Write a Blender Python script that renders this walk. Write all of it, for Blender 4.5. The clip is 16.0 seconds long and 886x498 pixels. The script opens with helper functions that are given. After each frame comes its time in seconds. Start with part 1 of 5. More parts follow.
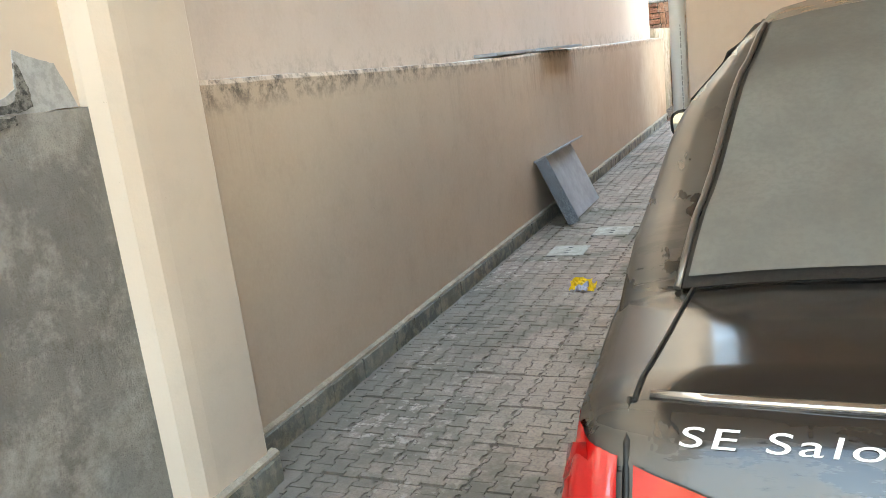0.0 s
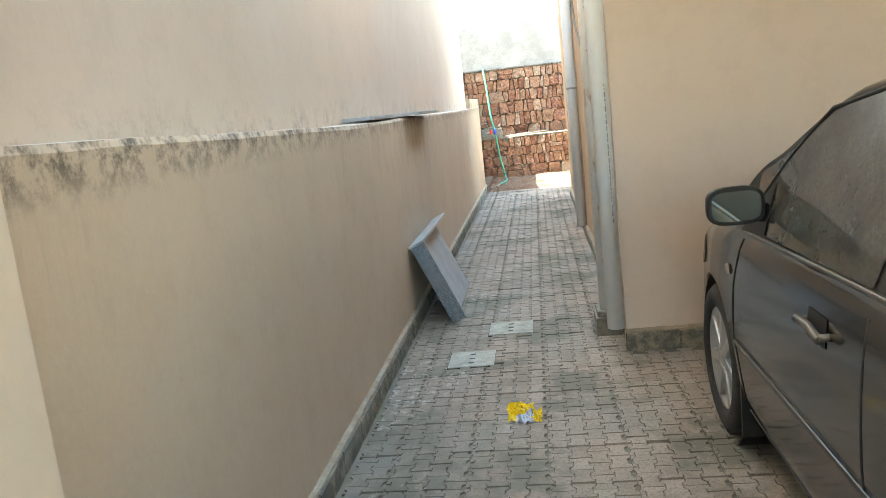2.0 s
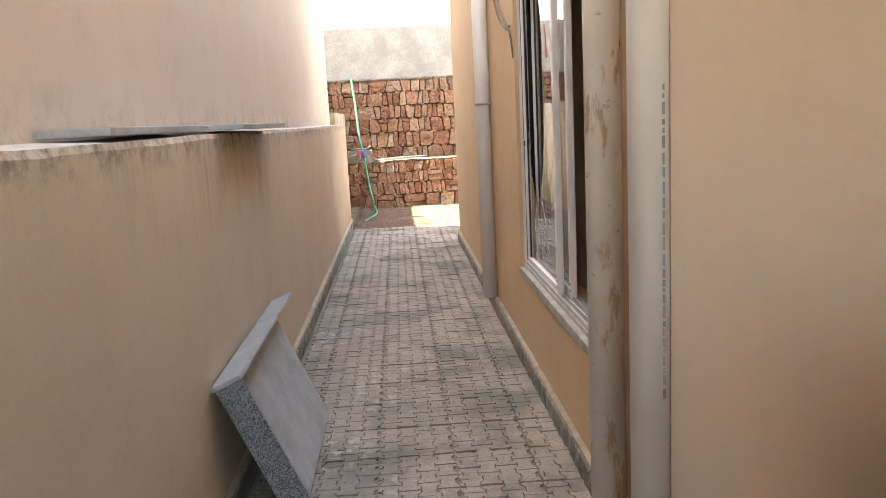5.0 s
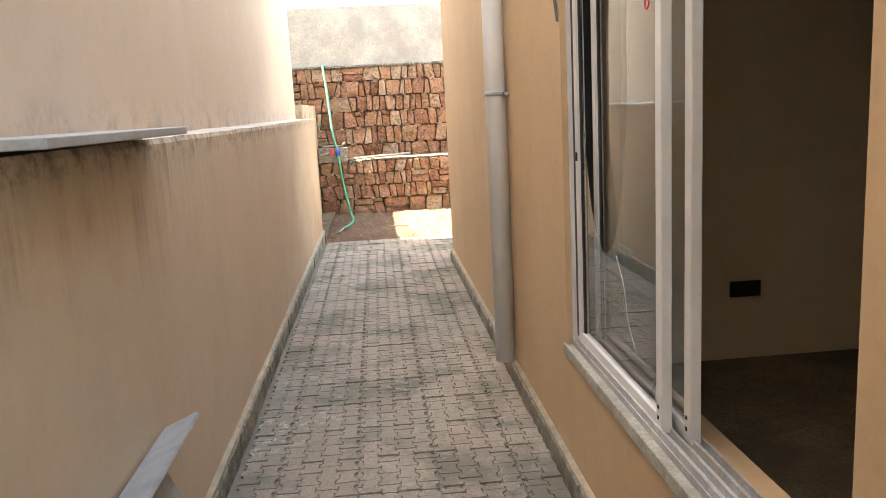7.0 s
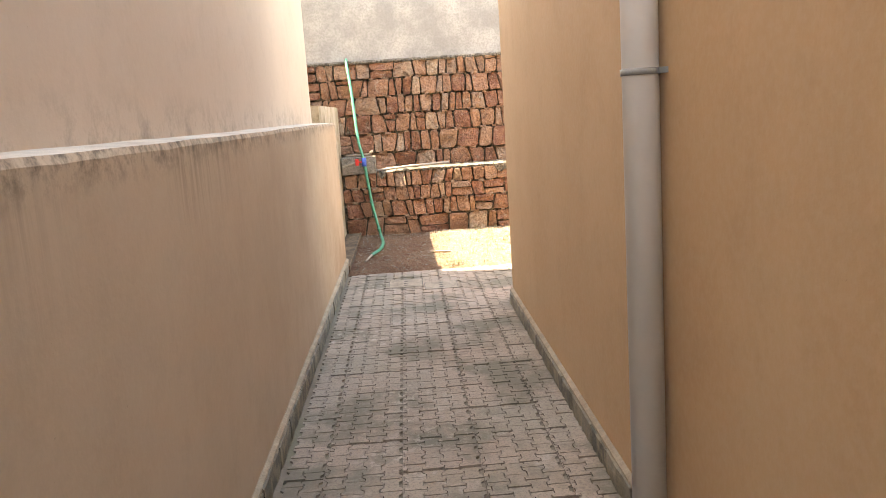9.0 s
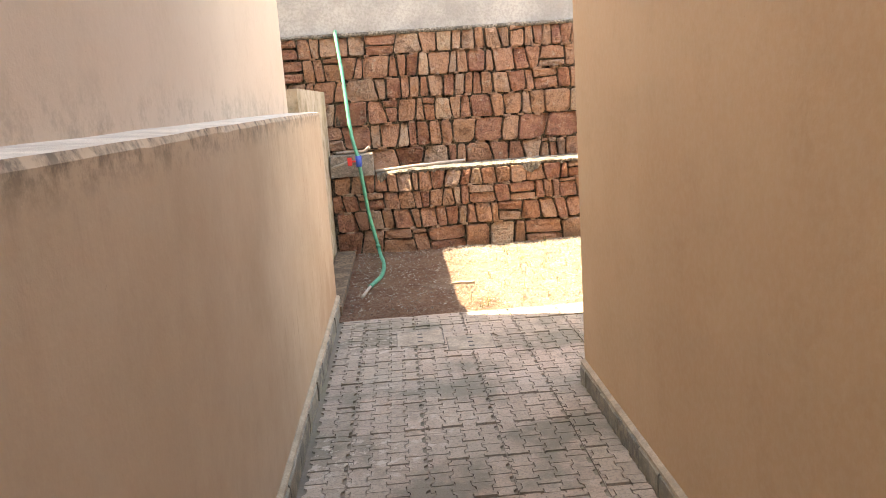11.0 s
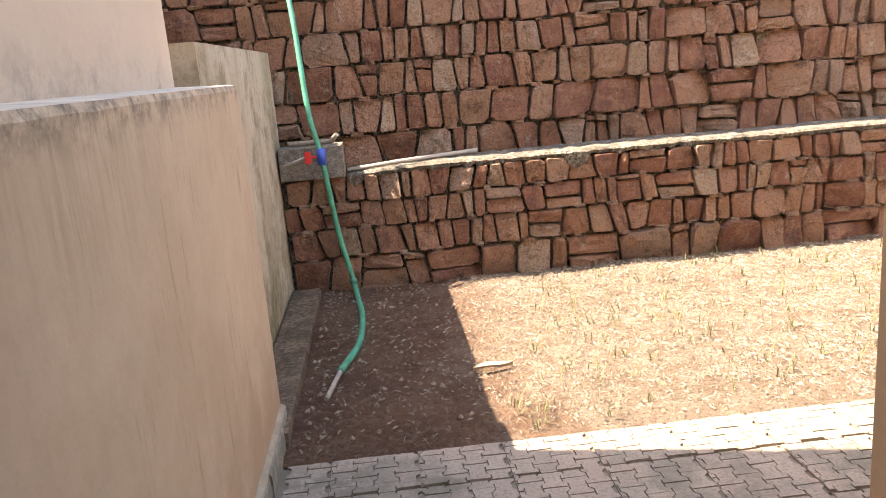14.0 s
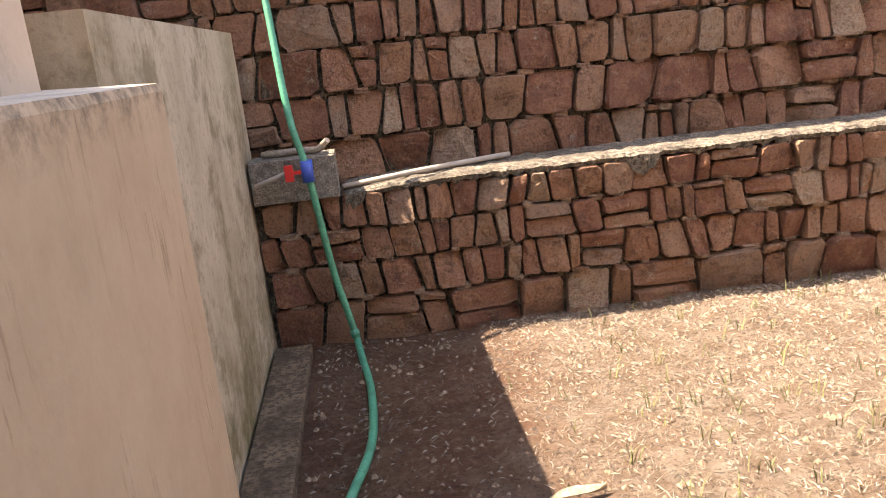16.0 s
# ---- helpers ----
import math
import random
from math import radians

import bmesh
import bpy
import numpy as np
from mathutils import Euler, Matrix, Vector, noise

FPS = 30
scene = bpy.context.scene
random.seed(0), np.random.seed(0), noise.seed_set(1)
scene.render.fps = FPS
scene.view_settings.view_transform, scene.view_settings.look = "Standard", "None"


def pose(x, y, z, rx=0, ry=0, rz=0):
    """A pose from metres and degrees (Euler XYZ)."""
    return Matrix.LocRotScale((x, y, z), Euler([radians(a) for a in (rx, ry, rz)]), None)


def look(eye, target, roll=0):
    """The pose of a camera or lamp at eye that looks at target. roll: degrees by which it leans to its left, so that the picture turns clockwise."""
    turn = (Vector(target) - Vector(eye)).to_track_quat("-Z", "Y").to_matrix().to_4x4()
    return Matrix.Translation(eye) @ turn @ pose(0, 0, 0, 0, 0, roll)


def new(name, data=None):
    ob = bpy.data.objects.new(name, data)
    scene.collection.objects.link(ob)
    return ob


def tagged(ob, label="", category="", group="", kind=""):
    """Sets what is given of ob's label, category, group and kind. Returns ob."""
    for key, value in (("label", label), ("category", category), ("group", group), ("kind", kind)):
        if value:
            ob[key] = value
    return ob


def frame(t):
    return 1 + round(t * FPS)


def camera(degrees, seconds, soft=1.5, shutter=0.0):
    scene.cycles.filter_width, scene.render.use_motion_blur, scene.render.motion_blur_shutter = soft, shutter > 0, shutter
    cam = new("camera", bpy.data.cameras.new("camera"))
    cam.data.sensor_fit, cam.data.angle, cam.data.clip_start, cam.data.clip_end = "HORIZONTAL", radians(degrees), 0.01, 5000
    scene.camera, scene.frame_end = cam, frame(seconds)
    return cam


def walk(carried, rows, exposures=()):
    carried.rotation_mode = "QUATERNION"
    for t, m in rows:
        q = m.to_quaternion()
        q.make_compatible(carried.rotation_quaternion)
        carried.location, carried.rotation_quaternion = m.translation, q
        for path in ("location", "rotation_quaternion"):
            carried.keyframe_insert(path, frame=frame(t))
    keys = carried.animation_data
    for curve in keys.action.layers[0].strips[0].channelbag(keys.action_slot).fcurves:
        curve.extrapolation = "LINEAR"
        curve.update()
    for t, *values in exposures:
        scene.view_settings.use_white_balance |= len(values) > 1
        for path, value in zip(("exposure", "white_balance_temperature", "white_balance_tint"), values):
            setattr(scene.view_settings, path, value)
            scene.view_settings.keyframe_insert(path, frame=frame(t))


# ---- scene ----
cam = camera(59.1, 16.0, 0.8)
PATH = [
    (0, (0.000, 0.000, 1.395), (-0.801, 1.774, 0.937), -6.86),
    (0.5, (-0.321, 0.118, 1.426), (-1.027, 1.931, 0.959), -6.73),
    (1, (-0.545, 0.402, 1.390), (-1.053, 2.281, 0.929), -6.88),
    (1.5, (-0.754, 0.687, 1.381), (-1.190, 2.592, 0.955), -6.49),
    (2, (-0.945, 1.015, 1.415), (-1.205, 2.968, 1.068), -6.26),
    (2.5, (-0.998, 1.412, 1.406), (-1.189, 3.377, 1.091), -6.69),
    (3, (-1.059, 1.793, 1.394), (-1.177, 3.761, 1.063), -5.30),
    (3.5, (-1.124, 2.229, 1.418), (-1.129, 4.198, 1.069), -4.64),
    (4, (-1.134, 2.659, 1.388), (-1.089, 4.634, 1.072), -3.61),
    (6.5, (-1.228, 4.706, 1.445), (-1.083, 6.668, 1.090), -3.17),
    (7, (-1.160, 5.108, 1.443), (-1.010, 7.071, 1.087), -3.06),
    (7.5, (-1.167, 5.533, 1.422), (-1.025, 7.496, 1.069), -3.24),
    (8, (-1.182, 5.976, 1.440), (-1.053, 7.941, 1.089), -3.30),
    (8.5, (-1.183, 6.373, 1.443), (-1.075, 8.341, 1.103), -3.98),
    (9, (-1.219, 6.866, 1.420), (-1.142, 8.834, 1.077), -3.81),
    (11.5, (-1.354, 9.257, 1.429), (-1.252, 11.218, 1.048), -4.03),
    (12, (-1.341, 9.672, 1.387), (-1.233, 11.632, 1.006), -4.33),
    (12.5, (-1.348, 10.120, 1.385), (-1.208, 12.076, 0.996), -4.44),
    (13, (-1.359, 10.486, 1.405), (-1.208, 12.436, 0.987), -4.54),
    (13.5, (-1.382, 10.841, 1.421), (-1.234, 12.788, 0.988), -4.52),
    (14, (-1.358, 11.241, 1.409), (-1.220, 13.182, 0.948), -4.69),
    (14.5, (-1.370, 11.630, 1.412), (-1.237, 13.566, 0.928), -4.60),
    (15, (-1.407, 11.931, 1.418), (-1.297, 13.866, 0.923), -4.61),
    (15.5, (-1.434, 12.222, 1.411), (-1.297, 14.151, 0.899), -5.60),
    (16, (-1.452, 12.505, 1.411), (-1.281, 14.432, 0.904), -6.13),
]
EXPOSURES = [(0.0, 4.3, 8600, 0), (1.5, 4.36, 8400, -4), (2.5, 4.06, 8500, -6), (3.5, 4.0, 9400, 5), (4.0, 3.95, 9700, 10), (6.5, 3.95, 11100, 8), (7.5, 4.05, 11100, 7), (8.5, 3.78, 11400, 11), (9.0, 3.73, 11600, 12), (11.5, 3.58, 11000, 14), (13.0, 3.40, 10300, 16), (14.5, 2.78, 9200, 17), (16.0, 2.64, 9600, 20)]
walk(cam, [(t, look(eye, target, roll)) for t, eye, target, roll in PATH], EXPOSURES)

# ---- daylight: high sun from beyond the garden wall ----
SUN = Vector((0.65, -0.156, -1.0))
world = bpy.data.worlds.new("world")
scene.world = world
world.use_nodes = True
wn = world.node_tree.nodes
sky = wn.new("ShaderNodeTexSky")
sky.sky_type, sky.sun_disc = "NISHITA", False
sky.sun_elevation = math.atan2(1.0, math.hypot(SUN.x, SUN.y))
sky.sun_rotation = math.atan2(-SUN.x, -SUN.y)
world.node_tree.links.new(sky.outputs[0], wn["Background"].inputs[0])
wn["Background"].inputs[1].default_value = 0.15
lamp = bpy.data.lights.new("sun", "SUN")
lamp.energy, lamp.angle, lamp.color = 3.6, radians(0.5), (1.0, 0.955, 0.885)
sun = new("sun", lamp)
sun.matrix_world = look((0, 0, 30), Vector((0, 0, 30)) + SUN)


# ---- materials ----
class Nodes:
    """Short-hand for building one node material."""

    def __init__(self, name, rough=0.8, metal=0.0):
        self.m = bpy.data.materials.new(name)
        self.m.use_nodes = True
        self.t = self.m.node_tree
        self.b = self.t.nodes["Principled BSDF"]
        self.b.inputs["Roughness"].default_value = rough
        self.b.inputs["Metallic"].default_value = metal
        self.co = self.t.nodes.new("ShaderNodeTexCoord").outputs["Object"]

    def node(self, kind, **kw):
        n = self.t.nodes.new("ShaderNode" + kind)
        for k, v in kw.items():
            setattr(n, k, v)
        return n

    def link(self, a, b):
        self.t.links.new(a, b)

    def scaled(self, sx, sy, sz):
        n = self.node("Mapping")
        n.inputs["Scale"].default_value = (sx, sy, sz)
        self.link(self.co, n.inputs[0])
        return n.outputs[0]

    def noise(self, scale, detail=5, rough=0.6, co=None):
        n = self.node("TexNoise")
        n.inputs["Scale"].default_value = scale
        n.inputs["Detail"].default_value = detail
        n.inputs["Roughness"].default_value = rough
        self.link(co or self.co, n.inputs["Vector"])
        return n.outputs["Fac"]

    def ramp(self, fac, *stops):
        n = self.node("ValToRGB")
        e = n.color_ramp.elements
        while len(e) < len(stops):
            e.new(0.5)
        for s, (p, c) in zip(e, stops):
            s.position = p
            s.color = (c, c, c, 1) if isinstance(c, (int, float)) else (*c, 1)
        self.link(fac, n.inputs[0])
        return n.outputs[0]

    def mix(self, fac, a, b, how="MIX"):
        n = self.node("Mix", data_type="RGBA", blend_type=how)
        for sock, v in ((n.inputs[0], fac), (n.inputs[6], a), (n.inputs[7], b)):
            if isinstance(v, (int, float)):
                sock.default_value = v
            elif isinstance(v, tuple):
                sock.default_value = (*v, 1)
            else:
                self.link(v, sock)
        return n.outputs[2]

    def math(self, op, a, b=0.0):
        n = self.node("Math", operation=op)
        for sock, v in ((n.inputs[0], a), (n.inputs[1], b)):
            if isinstance(v, (int, float)):
                sock.default_value = v
            else:
                self.link(v, sock)
        return n.outputs[0]

    def axis(self, i):
        n = self.node("SeparateXYZ")
        self.link(self.co, n.inputs[0])
        return n.outputs[i]

    def span(self, v, a, b):
        n = self.node("MapRange")
        n.inputs[1].default_value, n.inputs[2].default_value = a, b
        self.link(v, n.inputs[0])
        return n.outputs[0]

    def random(self):
        return self.node("ObjectInfo").outputs["Random"]

    def island(self):
        return self.node("NewGeometry").outputs["Random Per Island"]

    def color(self, v):
        if isinstance(v, tuple):
            self.b.inputs["Base Color"].default_value = (*v, 1)
        else:
            self.link(v, self.b.inputs["Base Color"])

    def rough(self, v):
        self.link(v, self.b.inputs["Roughness"])

    def bump(self, height, strength=0.3, distance=0.01):
        n = self.node("Bump")
        n.inputs["Strength"].default_value = strength
        n.inputs["Distance"].default_value = distance
        self.link(height, n.inputs["Height"])
        self.link(n.outputs[0], self.b.inputs["Normal"])


def paint_mat(name, base, dark, runs=0.0, z0=0.0, z1=1.0, mould=0.0):
    """Painted cement plaster with trowel waves, and rain runs that hang below the height z1."""
    n = Nodes(name, 0.85)
    c = n.mix(n.ramp(n.noise(1.1, 4), (0.35, 0.0), (0.7, 1.0)), base, dark)
    c = n.mix(n.ramp(n.noise(1.0, 6, 0.6, n.scaled(7, 7, 0.35)), (0.52, 0.0), (0.75, 0.07)), c, tuple(v * 0.72 for v in dark))
    c = n.mix(n.ramp(n.noise(5.5, 6, 0.7), (0.50, 0.0), (0.66, 0.22)), c, tuple(v * 0.78 for v in dark))
    c = n.mix(n.ramp(n.noise(38, 3), (0.42, 0.0), (0.62, 0.12)), c, (0.62, 0.50, 0.38))
    c = n.mix(n.ramp(n.noise(24, 7, 0.8), (0.66, 0.0), (0.70, 0.5)), c, tuple(v * 0.55 for v in dark))
    if runs:
        reach = n.span(n.axis(2), z0, z1)
        streak = n.ramp(n.noise(1.0, 6, 0.75, n.scaled(24, 24, 1.1)), (0.47, 0.0), (0.60, 1.0))
        patch = n.ramp(n.noise(1.15, 4, 0.6), (0.48, 0.0), (0.60, 1.0))
        f = n.math("MULTIPLY", n.math("MULTIPLY", reach, streak), n.math("MULTIPLY", patch, runs))
        c = n.mix(f, c, (0.16, 0.115, 0.08))
        rust = n.math("MULTIPLY", n.math("MULTIPLY", n.span(n.axis(1), 4.9, 6.6), n.span(n.axis(1), 8.4, 7.7)), n.span(n.axis(2), 0.95, 1.38))
        rust = n.math("MULTIPLY", rust, n.ramp(n.noise(1.0, 6, 0.75, n.scaled(12, 12, 0.8)), (0.42, 0.0), (0.64, 1.0)))
        rust = n.math("MULTIPLY", rust, n.ramp(n.noise(2.2, 4, 0.6), (0.40, 0.1), (0.60, 1.0)))
        c = n.mix(n.math("MULTIPLY", rust, 0.8), c, (0.15, 0.085, 0.05))
        mark = n.ramp(n.noise(1.0, 7, 0.8, n.scaled(1, 34, 3.4)), (0.56, 0.0), (0.60, 0.75))
        mark = n.math("MULTIPLY", mark, n.math("MULTIPLY", n.span(n.axis(1), 11.0, 12.6), n.ramp(n.noise(1.6, 4), (0.42, 0.0), (0.58, 1.0))))
        c = n.mix(mark, c, (0.22, 0.145, 0.10))
        foot = n.math("MULTIPLY", n.span(n.axis(1), 11.5, 13.4), n.ramp(n.math("ADD", n.math("MULTIPLY", n.span(n.axis(2), 0.75, 0.05), 0.34), n.math("MULTIPLY", n.noise(3.6, 6, 0.7), 0.66)), (0.46, 0.0), (0.66, 0.75)))
        c = n.mix(foot, c, (0.33, 0.20, 0.125))
        # from y 8.5 on: real dirt plus shade painted in against bounced light
        grime_shade = n.math("MULTIPLY", n.span(n.axis(1), 8.5, 11.5), n.ramp(n.noise(1.4, 6, 0.7), (0.34, 0.15), (0.62, 0.62)))
        c = n.mix(grime_shade, c, (0.37, 0.255, 0.16))
        edge = n.math("MULTIPLY", n.span(n.axis(2), z1 - 0.10, z1), n.ramp(n.noise(16, 6, 0.75), (0.45, 0.0), (0.62, 1.0)))
        c = n.mix(n.math("MULTIPLY", edge, min(1.0, runs * 1.7)), c, (0.06, 0.05, 0.04))
    if mould:
        low = n.math("MULTIPLY", n.span(n.axis(2), z1 + 0.16, z1), n.ramp(n.noise(7, 6, 0.75), (0.48, 0.0), (0.68, 1.0)))
        c = n.mix(n.math("MULTIPLY", low, mould), c, (0.10, 0.085, 0.065))
    n.color(c)
    n.bump(n.math("ADD", n.math("MULTIPLY", n.noise(3.0, 3), 2.0), n.math("MULTIPLY", n.noise(70, 4), 0.6)), 0.2, 0.006)
    return n.m


def plain_mat(name, base, var=0.25, rough=0.7, metal=0.0, scale=8, bump=0.1, fine=90, deep=0.008):
    n = Nodes(name, rough, metal)
    lo = tuple(v * (1 - var) for v in base)
    hi = tuple(min(1, v * (1 + var)) for v in base)
    c = n.mix(n.ramp(n.noise(scale, 6, 0.65), (0.38, 0.0), (0.62, 1.0)), lo, hi)
    c = n.mix(n.ramp(n.noise(fine, 4, 0.65), (0.44, 0.0), (0.60, min(1.0, 2.2 * var))), c, tuple(v * (1 - var) for v in lo))
    n.color(c)
    if bump:
        n.bump(n.noise(fine, 5, 0.7), min(1.0, bump * 1.4), deep)
    return n.m


def pipe_mat():
    n = Nodes("old white pipe plastic with paint smears", 0.4)
    c = n.mix(n.ramp(n.noise(4, 4), (0.4, 0.0), (0.6, 1.0)), (0.70, 0.69, 0.665), (0.79, 0.785, 0.77))
    c = n.mix(n.ramp(n.noise(1.0, 6, 0.7, n.scaled(14, 14, 4)), (0.56, 0.0), (0.63, 0.85)), c, (0.46, 0.31, 0.19))
    n.color(n.mix(n.ramp(n.noise(22, 5, 0.7), (0.62, 0.0), (0.68, 0.7)), c, (0.25, 0.21, 0.17)))
    return n.m


OLDPIPE = pipe_mat()
WALL_LEFT = paint_mat("tan wall paint, weathered", (0.555, 0.43, 0.322), (0.495, 0.375, 0.272), runs=0.5, z0=1.03, z1=1.395)
WALL_UP = paint_mat("tan wall paint, upper", (0.56, 0.44, 0.35), (0.52, 0.40, 0.31), z1=1.405, mould=0.5)
WALL_RIGHT = paint_mat("warm tan wall paint", (0.56, 0.385, 0.24), (0.51, 0.335, 0.20))
WALL_PORT = paint_mat("beige carport paint", (0.665, 0.545, 0.465), (0.64, 0.52, 0.44))
PILLAR = paint_mat("cream pillar paint", (0.62, 0.51, 0.41), (0.57, 0.46, 0.36))
ROOM = paint_mat("room plaster", (0.74, 0.63, 0.49), (0.69, 0.58, 0.44))
CEMENT = plain_mat("grey cement plaster", (0.35, 0.345, 0.33), 0.2, 0.9, scale=2.2, bump=0.3, fine=40)
SCREED = plain_mat("brown screed floor", (0.20, 0.15, 0.10), 0.3, 0.85, scale=3)
MORTAR = plain_mat("rough mortar", (0.235, 0.19, 0.14), 0.45, 0.95, scale=16, bump=0.9, fine=60, deep=0.03)
LIMECAP = plain_mat("pale cement cap", (0.24, 0.22, 0.19), 0.45, 0.95, scale=12, bump=0.9, fine=55, deep=0.03)
LEDGE = plain_mat("weathered ledge cement", (0.54, 0.48, 0.41), 0.18, 0.9, scale=6, bump=0.4, fine=50)
PVC = plain_mat("white pipe plastic", (0.76, 0.765, 0.77), 0.04, 0.35, scale=3, bump=0.02)
ALU = plain_mat("powder-coated white aluminium", (0.68, 0.68, 0.68), 0.05, 0.4, scale=4, bump=0.02)
TRACK = plain_mat("dull aluminium track", (0.42, 0.42, 0.42), 0.2, 0.45, scale=14, bump=0.05)
DARKGAP = plain_mat("black rubber", (0.02, 0.02, 0.02), 0.2, 0.6, scale=20)
SLAB = plain_mat("grey stone slab", (0.33, 0.34, 0.35), 0.18, 0.5, scale=5, bump=0.05)
COVER = plain_mat("pale concrete cover", (0.36, 0.345, 0.30), 0.22, 0.9, scale=12, bump=0.3)
BLOCK = plain_mat("concrete block", (0.34, 0.31, 0.27), 0.38, 0.95, scale=30, bump=0.9, fine=130, deep=0.02)
HOSE = plain_mat("green hose", (0.05, 0.33, 0.22), 0.25, 0.4, scale=9, bump=0.05)
WHITEPIPE = plain_mat("grey plastic pipe", (0.42, 0.38, 0.34), 0.15, 0.5)
BLUE = plain_mat("blue plastic", (0.03, 0.10, 0.50), 0.15, 0.35)
RED = plain_mat("red plastic", (0.55, 0.03, 0.03), 0.15, 0.35)
YELLOW = plain_mat("yellow wrapper film", (0.80, 0.52, 0.02), 0.25, 0.25, scale=40)
FOIL = plain_mat("silver wrapper inside", (0.55, 0.60, 0.68), 0.2, 0.25, metal=0.3)
WIRE = plain_mat("grey cable", (0.16, 0.14, 0.13), 0.3, 0.6)


def speckled(name):
    n = Nodes(name, 0.35)
    v = n.node("TexVoronoi")
    v.inputs["Scale"].default_value = 240
    n.link(n.co, v.inputs["Vector"])
    c = n.ramp(v.outputs["Color"], (0.15, (0.02, 0.024, 0.03)), (0.45, (0.115, 0.14, 0.165)), (0.8, (0.30, 0.34, 0.37)))
    n.color(n.mix(n.ramp(n.noise(9, 4), (0.3, 0.0), (0.7, 0.3)), c, (0.15, 0.175, 0.20)))
    return n.m


GRANITE = speckled("blue-grey speckled granite")


def slate_mat():
    n = Nodes("grey-green slate tile", 0.75)
    c = n.mix(n.random(), (0.095, 0.098, 0.09), (0.21, 0.20, 0.17))
    c = n.mix(n.ramp(n.noise(14, 6, 0.7), (0.46, 0.0), (0.60, 0.75)), c, (0.33, 0.29, 0.22))
    c = n.mix(n.ramp(n.noise(5, 5), (0.5, 0.0), (0.72, 0.6)), c, (0.10, 0.085, 0.05))
    n.color(c)
    n.bump(n.noise(28, 6, 0.7), 0.7, 0.012)
    return n.m


def paver_mat(joined=False):
    n = Nodes("concrete paver" + (", joined" if joined else ""), 0.92)
    geo = n.node("NewGeometry")
    n.co = geo.outputs["Position"]
    r = geo.outputs["Random Per Island"] if joined else n.random()
    snap = n.node("VectorMath", operation="SNAP")
    snap.inputs[1].default_value = (0.32, 0.32, 9.0)
    off = n.node("VectorMath", operation="ADD")
    off.inputs[1].default_value = (1.965, 1.37, 4.0)
    n.link(n.co, off.inputs[0])
    n.link(off.outputs[0], snap.inputs[0])
    white = n.node("TexWhiteNoise")
    n.link(snap.outputs[0], white.inputs["Vector"])
    c = n.mix(r, (0.25, 0.20, 0.16), (0.36, 0.29, 0.235))
    c = n.mix(n.math("MULTIPLY", white.outputs["Value"], 0.6), c, (0.38, 0.28, 0.235))
    c = n.mix(n.ramp(n.noise(0.9, 5, 0.65), (0.42, 0.0), (0.66, 0.75)), c, (0.24, 0.225, 0.195))
    c = n.mix(n.ramp(n.noise(1.7, 6, 0.7), (0.48, 0.0), (0.60, 0.85)), c, (0.125, 0.115, 0.09))
    c = n.mix(n.ramp(n.noise(3.1, 6, 0.75), (0.60, 0.0), (0.72, 0.7)), c, (0.40, 0.36, 0.32))
    c = n.mix(n.ramp(n.noise(75, 4, 0.7), (0.48, 0.0), (0.62, 0.55)), c, (0.14, 0.118, 0.098))
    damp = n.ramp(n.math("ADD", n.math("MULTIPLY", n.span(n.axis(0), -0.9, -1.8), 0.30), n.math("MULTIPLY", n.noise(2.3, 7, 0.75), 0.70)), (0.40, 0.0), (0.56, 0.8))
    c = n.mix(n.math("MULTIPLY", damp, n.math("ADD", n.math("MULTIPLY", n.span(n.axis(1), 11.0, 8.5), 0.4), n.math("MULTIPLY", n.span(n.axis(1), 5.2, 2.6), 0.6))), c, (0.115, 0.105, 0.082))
    # pale lime crust broken up on the damp side
    crust = n.math("MULTIPLY", n.ramp(n.noise(17, 5, 0.7), (0.54, 0.0), (0.60, 1.0)), n.ramp(n.noise(1.3, 3, 0.5), (0.47, 0.0), (0.58, 0.75)))
    c = n.mix(n.math("MULTIPLY", crust, n.span(n.axis(0), -0.7, -1.5)), c, (0.42, 0.37, 0.32))
    n.color(c)
    n.bump(n.noise(110, 5, 0.7), 0.45, 0.006)
    return n.m


def joint_mat():
    n = Nodes("sandy joint filling", 0.95)
    c = n.mix(n.ramp(n.noise(1.3, 5, 0.7), (0.4, 0.0), (0.65, 1.0)), (0.19, 0.16, 0.13), (0.11, 0.097, 0.08))
    n.color(n.mix(n.ramp(n.noise(0.8, 4), (0.55, 0.0), (0.7, 0.4)), c, (0.10, 0.12, 0.05)))
    n.bump(n.noise(90, 5), 0.6, 0.006)
    return n.m


